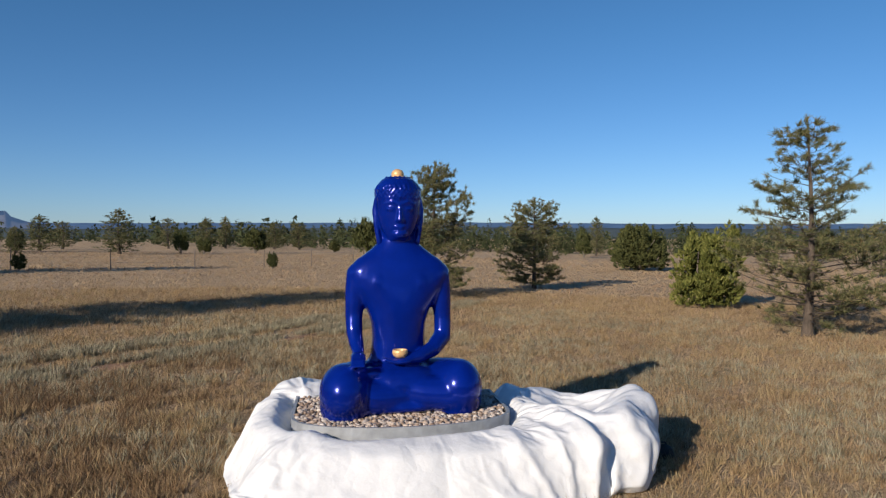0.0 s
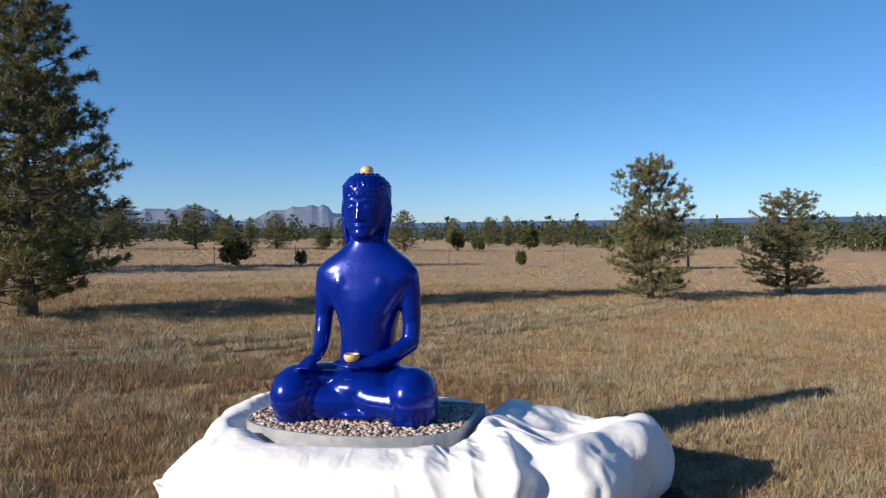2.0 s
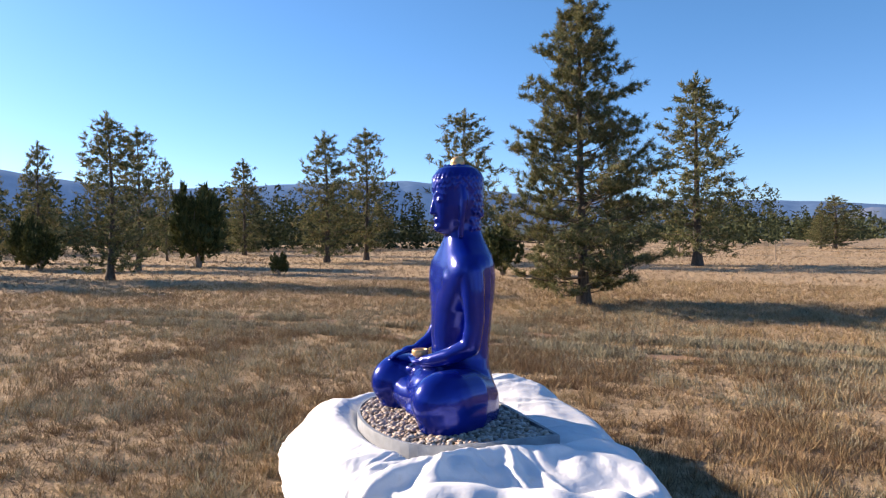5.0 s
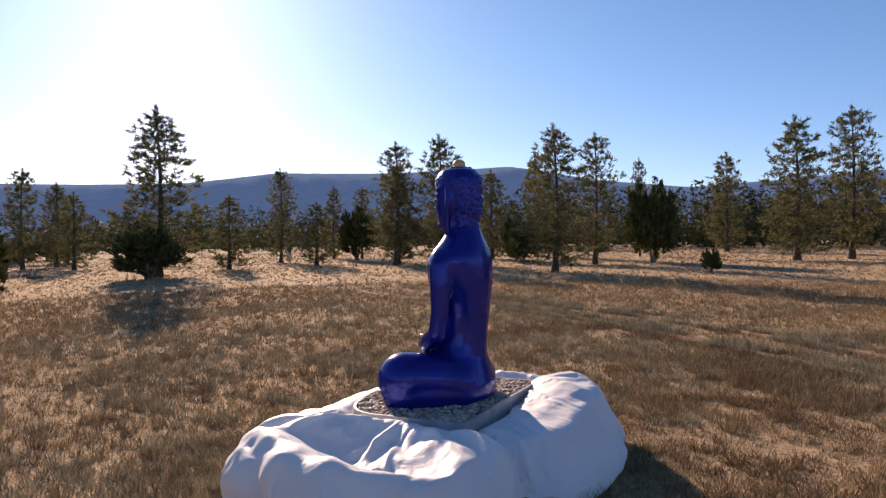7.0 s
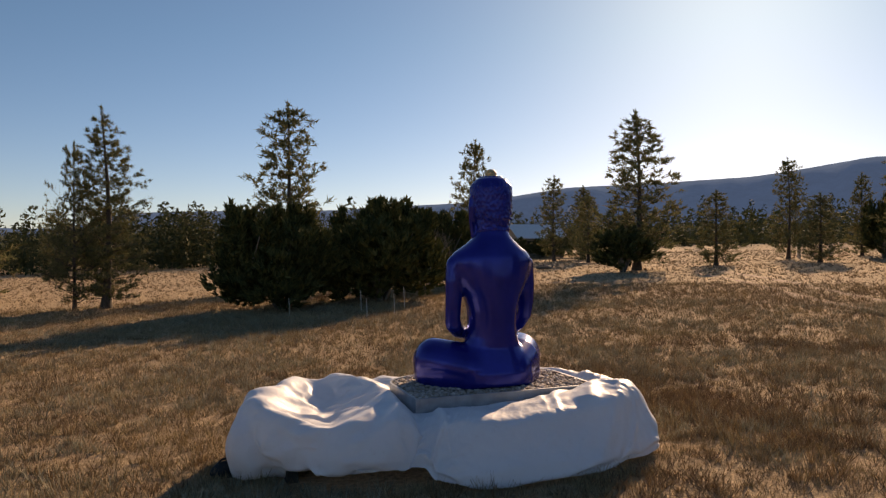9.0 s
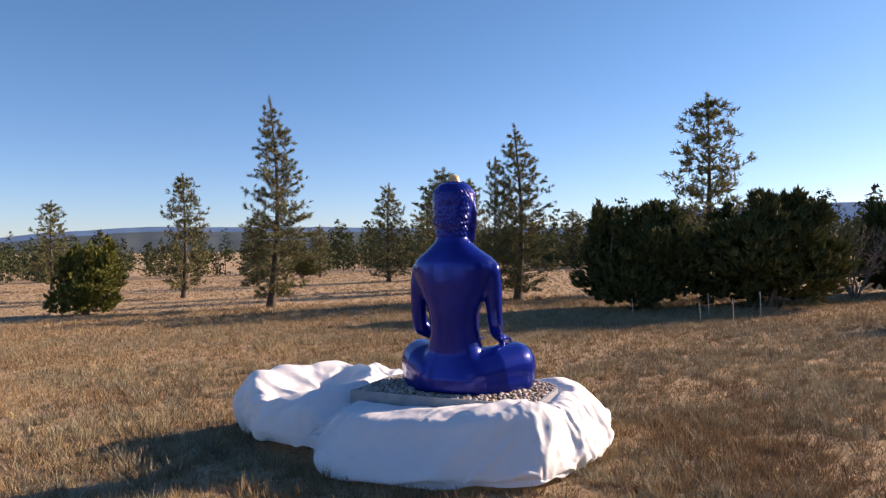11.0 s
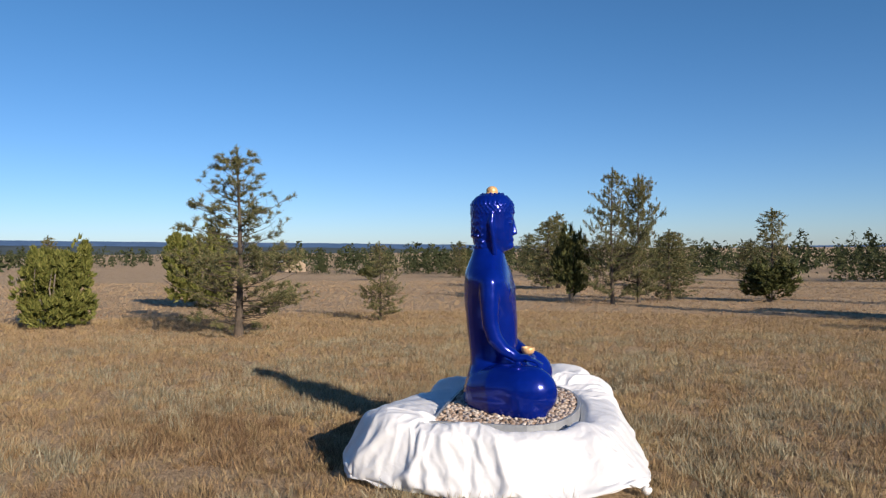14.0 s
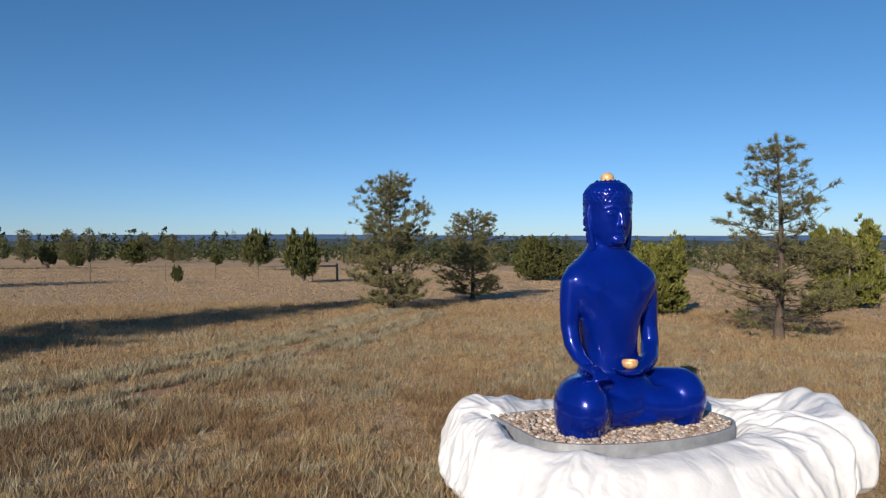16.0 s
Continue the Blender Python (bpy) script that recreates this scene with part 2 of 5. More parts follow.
M_GROUND = mat_ground()
M_GRASS = leaf_mat("dry_grass", [(0.0, (0.34, 0.25, 0.157)), (0.3, (0.38, 0.29, 0.19)), (0.55, (0.33, 0.235, 0.147)), (0.75, (0.375, 0.288, 0.19)), (1.0, (0.32, 0.245, 0.157))],
                   [(0.3, (0.75, 0.62, 0.55)), (0.5, (1.0, 1.0, 1.0)), (0.7, (1.1, 1.02, 0.9))], trans=0.08)
M_TURF = turf_mat("matted_grass")
M_SAGE = leaf_mat("grey_green_herbs", [(0.0, (0.17, 0.165, 0.12)), (0.4, (0.31, 0.30, 0.23)), (0.7, (0.42, 0.395, 0.305)), (1.0, (0.25, 0.19, 0.125))],
                  [(0.3, (0.8, 0.8, 0.8)), (0.7, (1.1, 1.1, 1.05))], trans=0.1, clump=2.3)
M_RUST = leaf_mat("rust_brown_herbs", [(0.0, (0.11, 0.068, 0.042)), (0.5, (0.23, 0.145, 0.085)), (1.0, (0.34, 0.245, 0.150))], [(0.3, (0.75, 0.75, 0.75)), (0.7, (1.1, 1.1, 1.05))], trans=0.12)
M_NEEDLE = leaf_mat("pine_needles", [(0.0, (0.065, 0.078, 0.038)), (0.35, (0.135, 0.145, 0.070)), (0.7, (0.21, 0.205, 0.105)), (0.92, (0.28, 0.25, 0.14)), (1.0, (0.30, 0.20, 0.11))],
                    [(0.3, (0.8, 0.85, 0.85)), (0.7, (1.15, 1.1, 1.0))], 0.85, 0.2)
M_JUNIPER = leaf_mat("juniper_sprays", [(0.0, (0.075, 0.088, 0.024)), (0.5, (0.155, 0.165, 0.046)), (1.0, (0.26, 0.25, 0.085))],
                     [(0.3, (0.8, 0.85, 0.8)), (0.7, (1.1, 1.1, 1.0))], 0.7, 0.15)
# dark green of its own, darkened further: backlit shade is put into the colour
M_DARK_JUNIPER = leaf_mat("dark_juniper_sprays", [(0.0, (0.040, 0.048, 0.020)), (0.5, (0.080, 0.090, 0.036)), (1.0, (0.135, 0.135, 0.055))],
                          [(0.3, (0.8, 0.85, 0.8)), (0.7, (1.1, 1.1, 1.0))], 0.75, 0.06)
M_WOODS = leaf_mat("far_foliage", [(0.0, (0.035, 0.045, 0.022)), (0.5, (0.055, 0.068, 0.032)), (1.0, (0.085, 0.088, 0.045))],
                   [(0.3, (0.8, 0.85, 0.85)), (0.7, (1.1, 1.1, 1.05))], 0.8, 0.15)
M_BARK = mat_bark("pine_bark", (0.036, 0.030, 0.025), (0.13, 0.100, 0.078))
M_GREYBARK = mat_bark("grey_bark", (0.10, 0.085, 0.07), (0.30, 0.26, 0.22))
M_BLUE, M_GOLD, M_TARP, M_PEBBLE = mat_statue(), mat_gold(), mat_tarp(), mat_pebble()
M_RIM = mat_plain("grey_edging", (0.33, 0.35, 0.37), 0.5, 0.3)
M_SOIL = mat_plain("red_soil", (0.24, 0.14, 0.085), 0.95, 0.0, 0.45, 1.6)
M_DARK = mat_plain("dark_timber", (0.035, 0.028, 0.022), 0.8)
M_BLACK = mat_plain("black_fabric", (0.012, 0.012, 0.013), 0.75)
M_ROOF = mat_plain("pale_metal_roof", (0.62, 0.63, 0.64), 0.35, 0.4, 0.1)
M_WALL = mat_plain("tan_house_wall", (0.34, 0.27, 0.20), 0.85)
M_GLASS = mat_plain("dark_window_glass", (0.02, 0.025, 0.03), 0.1, 0.0)
M_POST = mat_plain("weathered_steel", (0.16, 0.13, 0.11), 0.7, 0.4)
M_POST_PALE = mat_plain("pale_wood", (0.52, 0.48, 0.42), 0.8)
M_TIMBER = mat_plain("grey_timber", (0.17, 0.13, 0.10), 0.85)
M_WIRE = mat_plain("wire", (0.2, 0.19, 0.18), 0.5, 0.8)
# distance haze is put into these three: bluish base colour plus blue emission
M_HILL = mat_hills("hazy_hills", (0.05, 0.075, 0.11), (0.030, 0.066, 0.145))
M_HILL_NEAR = mat_hills("hazy_wooded_ridge", (0.05, 0.06, 0.055), (0.018, 0.03, 0.05))
M_MESA = mat_hills("hazy_mesa_rock", (0.10, 0.095, 0.10), (0.043, 0.082, 0.158))

# ---- ground ----


def build_ground():
    rings = np.concatenate([[0.0], np.geomspace(0.6, 4200.0, 130)])
    seg = 180
    ang = np.linspace(0, 2 * np.pi, seg, endpoint=False)
    x = CX + rings[1:, None] * np.cos(ang)
    y = CY + rings[1:, None] * np.sin(ang)
    z = ground_np(x, y)
    v = np.concatenate([[[CX, CY, ground_z(CX, CY)]], np.stack([x, y, z], -1).reshape(-1, 3)])
    j = np.arange(seg)
    k = (j + 1) % seg
    f = [np.stack([1 + i * seg + j, 1 + (i + 1) * seg + j, 1 + (i + 1) * seg + k, 1 + i * seg + k], -1) for i in range(len(rings) - 2)]
    cap = np.stack([np.zeros(seg, int), 1 + j, 1 + k, np.zeros(seg, int)], -1)
    bm = bmesh.new()
    me = mesh_np("ground", v, np.concatenate(f))
    bm.from_mesh(me)
    bm.verts.ensure_lookup_table()
    for a, b_, c_, _ in cap:
        bm.faces.new((bm.verts[a], bm.verts[b_], bm.verts[c_]))
    ob = part("ground", bm, M_GROUND, None, "dry grass meadow of straw and rust colour, gently sloping", True)
    tagged(ob, category="ground", kind="structure")


build_ground()

# ---- far hills: azimuth in degrees from +x, height in degrees above the eye ----
SKYLINE = [(0, 0.0), (10, -0.15), (23, 0.25), (41, 0.55), (63, 0.8), (81, 1.0), (95, 1.2), (112, 1.15), (124, 1.1), (136, 1.35), (149, 2.75), (156, 3.2), (163, 3.3), (172, 4.2),
           (180, 5.3), (190, 5.0), (200, 4.55), (208, 5.5), (214, 6.5), (222, 6.3), (233, 6.0), (240, 5.2), (254, 4.7), (263, 3.6), (272, 3.05), (284, 2.85), (288, 2.7), (292, 1.5),
           (306, 1.5), (320, 1.7), (330, 1.7), (337, 1.2), (345, 0.2), (360, 0.0)]


def ridge(name, dist, depth, profile, mat, label, jag, lo=0.0, hi=360.0, steps=720):
    az = np.linspace(lo, hi, steps)
    el = np.interp(az, [a for a, _ in profile], [e for _, e in profile])
    rows = []
    shape = [(0.0, -0.02), (0.25, 0.25), (0.5, 0.55), (0.75, 0.85), (1.0, 1.0), (1.35, 0.55)]
    for u, h in shape:
        ring = []
        for a, e in zip(az, el):
            ra = radians(a)
            r = dist + depth * (u + 0.12 * noise.noise(Vector((a * 0.11, u * 3, 4.2))))
            top = math.tan(radians(e)) * (dist + depth) + 2.2
            wob = jag * (noise.noise(Vector((a * 0.45, 0, 1))) + 0.5 * noise.noise(Vector((a * 1.9, u * 2, 2))))
            base = -25.0
            gully = 1.0 + 0.22 * noise.noise(Vector((a * 0.7, u * 1.5, 8))) * (1 - abs(2 * u - 1))
            ring.append((CX + r * math.cos(ra), CY + r * math.sin(ra), base + (top + wob - base) * h * gully))
        rows.append(ring)
    v = np.array(rows).reshape(-1, 3)
    n = len(az)
    i = np.arange(n - 1)
    f = np.concatenate([np.stack([k * n + i + 1, k * n + i, (k + 1) * n + i, (k + 1) * n + i + 1], -1) for k in range(len(shape) - 1)])
    ob = part(name, mesh_np(name, v, f), mat, None, label, True)
    tagged(ob, category="hills", kind="structure")
    return ob


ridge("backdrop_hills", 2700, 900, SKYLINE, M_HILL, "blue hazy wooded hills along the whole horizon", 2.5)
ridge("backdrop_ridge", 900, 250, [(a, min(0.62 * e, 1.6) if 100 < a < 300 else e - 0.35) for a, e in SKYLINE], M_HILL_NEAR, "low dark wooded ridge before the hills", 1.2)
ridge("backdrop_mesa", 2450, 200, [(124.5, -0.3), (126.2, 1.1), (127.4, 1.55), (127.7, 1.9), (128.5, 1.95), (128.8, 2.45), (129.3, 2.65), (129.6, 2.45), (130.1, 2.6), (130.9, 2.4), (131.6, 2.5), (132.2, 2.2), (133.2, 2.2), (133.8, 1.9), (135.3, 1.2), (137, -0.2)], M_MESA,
      "hazy pale pink rock mesa far beyond the meadow", 5.0, 124.5, 137.0, 160)
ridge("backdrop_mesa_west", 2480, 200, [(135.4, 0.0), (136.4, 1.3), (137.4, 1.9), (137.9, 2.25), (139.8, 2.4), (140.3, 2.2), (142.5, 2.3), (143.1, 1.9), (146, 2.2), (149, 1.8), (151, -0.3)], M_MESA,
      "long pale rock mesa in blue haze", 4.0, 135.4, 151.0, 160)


# ---- trees ----
def tufts(rng, at, way, length, width, per, spread):
    """Needle tufts: at, way n x 3; per needles each; every needle a slim triangle."""
    n = len(at)
    d = rng.normal(size=(n, per, 3)) * spread + way[:, None, :]
    d[..., 2] += 0.25
    d /= np.linalg.norm(d, axis=2)[..., None] + 1e-9
    side = np.cross(d, rng.normal(size=(n, per, 3)))
    side /= np.linalg.norm(side, axis=2)[..., None] + 1e-9
    ln = length * rng.uniform(0.65, 1.15, (n, per, 1))
    root = at[:, None, :] + rng.normal(size=(n, per, 3)) * length * 0.13
    v = np.stack([root - side * width, root + side * width, root + d * ln], 2).reshape(-1, 3)
    f = np.arange(len(v)).reshape(-1, 3)
    return v, f


def pine_thing(name, seed, h, w, whorls, per_whorl, needle, per, thick, low, sparse, shape, label, dead=0.0, fine=True):
    """A ponderosa pine: tapered trunk, curved limbs with twigs, and tufts of needles.
    low: where the crown starts; sparse: share of tufts left out; shape: power of the crown's taper."""
    rng = np.random.default_rng(seed)
    root = thing(name, Matrix.Identity(4), label, "tree")
    bend = rng.normal(size=2) * 0.012 * h
    def axis(u):
        return np.array((bend[0] * math.sin(u * 2.6), bend[1] * math.sin(u * 3.3), u * h))
    us = np.linspace(0, 1, 14)
    r0 = 0.0155 * h + 0.022
    trunk = Soup()
    flare = 1 + 0.7 * np.exp(-us * 28)
    pts = np.array([axis(u) for u in us])
    pts[0, 2] -= 0.25
    trunk.tube(pts, r0 * flare * (1 - 0.93 * us) + 0.006, 10)
    limbs, at, way = trunk, [], []
    for k in range(whorls):
        u = low + (0.985 - low) * (k + rng.uniform(-0.3, 0.3)) / whorls
        u = min(max(u, 0.04), 0.985)
        rel = (u - low) / (1 - low)
        reach = 0.5 * w * (max(1 - rel, 0.0) ** shape + 0.03) * min(1.0, 0.62 + 2.2 * max(rel, 0))
        n = max(2, int(per_whorl * rng.uniform(0.7, 1.3)))
        a0 = rng.uniform(0, 6.28)
        for i in range(n):
            a = a0 + 6.283 * i / n + rng.normal() * 0.35
            ln = reach * rng.uniform(0.55, 1.18)
            rise = ln * (rng.uniform(-0.12, 0.22) + 0.45 * rel)
            p0 = axis(u)
            out = np.array((math.cos(a), math.sin(a), 0))
            m1 = p0 + out * ln * 0.5 + np.array((0, 0, rise * 0.35 - 0.03 * ln))
            p1 = p0 + out * ln + np.array((0, 0, rise + 0.10 * ln))
            k6 = 6 if fine else 3
            t = np.linspace(0, 1, k6)[:, None]
            bz = (1 - t) ** 2 * p0 + 2 * t * (1 - t) * m1 + t ** 2 * p1
            bz[1:] += rng.normal(size=(k6 - 1, 3)) * ln * 0.03
            rb = (0.006 + 0.010 * ln) * (1 - 0.3 * rel)
            limbs.tube(bz, rb * np.linspace(1, 0.25, k6), 4 if fine else 3)
            if rng.random() < dead:
                continue
            ntw = max(2, int(ln * thick))
            for _ in range(ntw):
                s = rng.uniform(0.30 if fine else 0.18, 1.0)
                q = bz[0] * (1 - s) ** 2 + 2 * s * (1 - s) * m1 + s * s * p1
                tw = out * rng.uniform(0.2, 0.9) + rng.normal(size=3) * 0.6
                tw[2] = abs(tw[2]) * 0.5 + 0.15
                tw *= rng.uniform(0.12, 0.26) * ln ** 0.5 / (np.linalg.norm(tw) + 1e-6) * 1.6
                e = q + tw
                if fine:
                    limbs.tube(np.array([q, q + tw * 0.5 + rng.normal(size=3) * 0.02, e]), (rb * 0.35, rb * 0.28, rb * 0.15), 3)
                if rng.random() > sparse:
                    at.append(e)
                    way.append(tw / (np.linalg.norm(tw) + 1e-6))
                    if rng.random() < 0.75:
                        at.append(q + tw * rng.uniform(0.3, 0.7))
                        way.append(tw / (np.linalg.norm(tw) + 1e-6))
            at.append(p1)
            way.append(out)
    for s in np.linspace(0.90, 1.03, 12):
        at.append(axis(s))
        way.append(np.array((0, 0, 1.0)))
    v, f = tufts(rng, np.array(at), np.array(way), needle, needle * (0.055 if fine else 0.108), per, 0.85)
    part("trunk", trunk.mesh("trunk"), M_BARK, root, smooth=True)
    part("crown", mesh_np("crown", v, f), M_NEEDLE, root)
    return root


def juniper_thing(name, seed, h, w, clumps, per, size, label, leaf, lobes=9):
    """A juniper: several stems under a dense crown of upright sprays, with an uneven outline."""
    rng = np.random.default_rng(seed)
    root = thing(name, Matrix.Identity(4), label, "bush")
    stems = Soup()
    for i in range(7):
        a = rng.uniform(0, 6.28)
        r = rng.uniform(0.05, 0.3) * w
        p = np.array([(0.05 * math.cos(a), 0.05 * math.sin(a), -0.15), (r * 0.4 * math.cos(a), r * 0.4 * math.sin(a), h * 0.2), (r * math.cos(a), r * math.sin(a), h * 0.5),
                      (r * 1.2 * math.cos(a + 0.3), r * 1.2 * math.sin(a + 0.3), h * 0.75)])
        stems.tube(p, np.array((1, 0.75, 0.5, 0.2)) * 0.035 * w ** 0.5, 6)
    # lobes of the crown
    cen = [(0, 0, h * 0.44, w * 0.37, h * 0.44)]
    for i in range(lobes):
        a = 6.283 * i / lobes + rng.normal() * 0.3
        zz = rng.uniform(0.17, 0.68)
        rr = w * 0.5 * rng.uniform(0.42, 0.62) * (1 - 0.55 * max(zz - 0.4, 0))
        cen.append((rr * math.cos(a), rr * math.sin(a), h * zz, w * rng.uniform(0.17, 0.25), h * rng.uniform(0.2, 0.27)))
    for i in range(2 * lobes):
        a, rr = rng.uniform(0, 6.28), w * 0.38 * rng.random() ** 0.6
        cen.append((rr * math.cos(a), rr * math.sin(a), h * rng.uniform(0.66, 0.90), w * rng.uniform(0.025, 0.055), h * rng.uniform(0.13, 0.24)))
    at, way = [], []
    for k in range(clumps):
        c = cen[rng.integers(len(cen)) if rng.random() < 0.6 else rng.integers(lobes + 1)]
        d = rng.normal(size=3)
        d /= np.linalg.norm(d)
        s = rng.uniform(0.7, 1.14) if rng.random() < 0.8 else rng.uniform(0.3, 0.8)
        p = np.array((c[0] + d[0] * c[3] * s, c[1] + d[1] * c[3] * s, c[2] + d[2] * c[4] * s))
        p[:2] *= 1 + 0.10 * noise.noise(Vector((p[0] * 1.3, p[1] * 1.3, p[2] * 1.3 + seed)))
        if p[2] < 0.04 * h or noise.noise(Vector((p[0] * 2.0, p[1] * 2.0, p[2] * 2.0 + seed))) < -0.30:
            continue
        at.append(p)
        u = d * 0.7
        u[2] += 0.75
        way.append(u / np.linalg.norm(u))
    part("trunk", stems.mesh("trunk"), M_GREYBARK, root, smooth=True)
    v, f = tufts(rng, np.array(at), np.array(way), size, size * 0.17, per, 0.42)
    part("crown", mesh_np("crown", v, f), leaf, root)
    return root


def bare_bush(name, seed, h, w, label):
    """A leafless grey shrub of forking twigs."""
    rng = np.random.default_rng(seed)
    root = thing(name, Matrix.Identity(4), label, "shrub")
    s = Soup()
    def grow(p, d, ln, r, level):
        e = p + d * ln
        m = p + d * ln * 0.5 + rng.normal(size=3) * ln * 0.08
        s.tube(np.array([p, m, e]), (r, r * 0.8, r * 0.55), 4)
        if level < 4:
            for _ in range(3 if level < 3 else 2):
                dd = d + rng.normal(size=3) * 0.45
                dd[2] = abs(dd[2])
                grow(e, dd / np.linalg.norm(dd), ln * rng.uniform(0.55, 0.8), r * 0.55, level + 1)
    for i in range(10):
        a = rng.uniform(0, 6.28)
        d = np.array((math.cos(a) * 0.6 * w / h, math.sin(a) * 0.6 * w / h, 1.0))
        grow(np.array((0, 0, -0.1)), d / np.linalg.norm(d), h * 0.36, 0.034, 0)
    part("trunk", s.mesh("trunk"), M_GREYBARK, root)
    return root


# prototypes, laid out by height; copies are scaled to each tree's own height and spread
GREEN = "ponderosa pine with green needle tufts on a grey-brown trunk"
PINES = {
    "open": pine_thing("pine_tree", 11, 5.9, 4.2, 30, 5, 0.17, 26, 9.0, 0.05, 0.33, 0.64, "open young ponderosa pine with sparse grey-green tufts and bare lower limbs", 0.24),
    "cone": pine_thing("pine_tree", 12, 9.4, 5.4, 38, 6, 0.20, 30, 8.5, 0.03, 0.20, 0.72, "dense cone-shaped ponderosa pine, dark green, standing in dry grass", 0.12),
    "slim": pine_thing("pine_tree", 13, 9.0, 3.2, 34, 5, 0.18, 24, 10.0, 0.05, 0.24, 0.62, "tall slim ponderosa pine with short open limbs"),
    "ragged": pine_thing("pine_tree", 14, 5.2, 3.6, 26, 5, 0.17, 26, 9.5, 0.05, 0.18, 0.42, "ragged ponderosa pine with lopsided olive-green crown"),
    "mid_a": pine_thing("pine_tree", 21, 8.5, 4.2, 34, 5, 0.26, 9, 4.4, 0.05, 0.12, 0.55, GREEN, 0.0, False),
    "mid_b": pine_thing("pine_tree", 22, 8.0, 3.8, 32, 5, 0.26, 9, 4.6, 0.08, 0.16, 0.46, GREEN, 0.06, False),
    "mid_c": pine_thing("pine_tree", 23, 7.0, 3.6, 30, 5, 0.25, 9, 4.6, 0.03, 0.10, 0.62, GREEN, 0.0, False),
}
PINE_SIZE = {"open": (5.9, 4.2), "cone": (9.4, 5.4), "slim": (9.0, 3.2), "ragged": (5.2, 3.6), "mid_a": (8.5, 3.9), "mid_b": (8.0, 3.4), "mid_c": (7.0, 3.2)}
JUNIPERS = {
    "near": juniper_thing("juniper_bush", 31, 2.9, 2.7, 2300, 12, 0.20, "dense rounded yellow-green juniper bush in the meadow", M_JUNIPER),
    "large": juniper_thing("juniper_bush", 32, 4.1, 5.0, 3800, 12, 0.30, "broad dark green juniper, taller than a man", M_DARK_JUNIPER, 12),
    "mid": juniper_thing("juniper_bush", 33, 3.0, 2.8, 620, 8, 0.34, "dark green juniper bush on the dry meadow", M_DARK_JUNIPER),
}
JUN_SIZE = {"near": (2.9, 2.7), "large": (4.1, 5.0), "mid": (3.0, 2.8)}
_used = set()
_rng = random.Random(5)


def stand(proto, key, size, x, y, h, w, label="", group=""):
    """Sets a copy of a prototype on the meadow at (x, y), h high and w wide."""
    m = Matrix.Translation((x, y, ground_z(x, y) - 0.02)) @ Matrix.Rotation(_rng.uniform(0, 6.28), 4, 'Z') @ Matrix.Diagonal((w / size[1], w / size[1], h / size[0], 1))
    if key in _used:
        ob = copy_thing(proto, m @ Matrix.Diagonal((1 / proto.scale.x, 1 / proto.scale.y, 1 / proto.scale.z, 1)))
    else:
        _used.add(key)
        proto.matrix_world = m
        ob = proto
    return tagged(ob, label, "", group)


def pine(key, x, y, h, w, label="", group=""):
    return stand(PINES[key], key, PINE_SIZE[key], x, y, h, w, label, group)


def juniper(key, x, y, h, w, label="", group=""):
    return stand(JUNIPERS[key], "j" + key, JUN_SIZE[key], x, y, h, w, label, group)


# the near trees round the statue
pine("cone", -15.7, 13.1, 9.9, 5.8)
pine("open", 8.9, 20.9, 5.95, 4.7)
pine("ragged", -2.6, 29.6, 5.5, 3.7)
pine("ragged", 1.7, 37.0, 4.55, 3.6, "small ragged pine with a dark lower crown")
pine("slim", 21.0, -6.5, 9.6, 3.3)
pine("slim", 11.5, -13.2, 7.9, 3.3, "tall dark pine beside a smaller one")
pine("open", 12.7, -13.2, 6.5, 2.7, "open pine beside a taller dark one")
pine("open", 16.3, 20.1, 3.2, 2.1, "small young pine in dry grass")
pine("open", 33.0, 14.4, 7.7, 3.9, "open pine of a small group on the meadow")
pine("ragged", 35.0, 13.3, 7.5, 3.0, "pine of a small group on the meadow")
juniper("near", 8.3, 29.1, 3.0, 2.8)
juniper("large", 12.0, 66.7, 3.8, 5.6, "wide low juniper on the far meadow")
juniper("large", 4.2, -10.2, 3.6, 5.0)
juniper("large", 0.4, -11.8, 3.75, 5.6)
juniper("large", -3.4, -19.4, 3.5, 4.2, "dark juniper behind a leafless bush")
juniper("near", 27.0, -0.8, 3.2, 3.2, "round grey-green juniper bush in the meadow")
juniper("near", 20.5, 34.5, 4.1, 3.9, "bright green juniper behind an open pine")
bare = bare_bush("leafless_bush", 41, 2.0, 1.7, "leafless grey bush beside the junipers")
bare.matrix_world = Matrix.Translation((-1.8, -16.3, ground_z(-1.8, -16.3))) @ Matrix.Scale(1.5, 4)

# towards the mountains
G = "pines towards the mountains"
pine("mid_a", -35.5, 25.0, 11.2, 6.4, "large pine with a full green crown", G)
pine("mid_b", -39.2, 11.3, 9.7, 5.0, "", G)
pine("mid_a", -44.0, 1.6, 9.0, 4.6, "", G)
pine("mid_b", -47.0, 4.2, 9.6, 4.2, "", G)
pine("mid_c", -60.5, -8.0, 8.7, 4.4, "", G)
pine("mid_b", -36.0, -8.6, 8.2, 3.4, "", G)
pine("mid_a", -28.2, -7.0, 7.8, 4.2, "", G)
pine("mid_c", -47.0, -19.9, 8.7, 3.6, "", G)
pine("mid_a", -33.2, -19.3, 8.9, 4.6, "", G)
pine("mid_c", -41.5, -20.7, 7.0, 3.8, "", G)
pine("mid_b", -30.9, -21.5, 8.4, 3.7, "", G)
juniper("mid", -38.9, -5.9, 4.8, 3.7, "dark cone-shaped juniper among the pines", G)
juniper("mid", -38.1, -16.1, 3.0, 2.0, "", G)
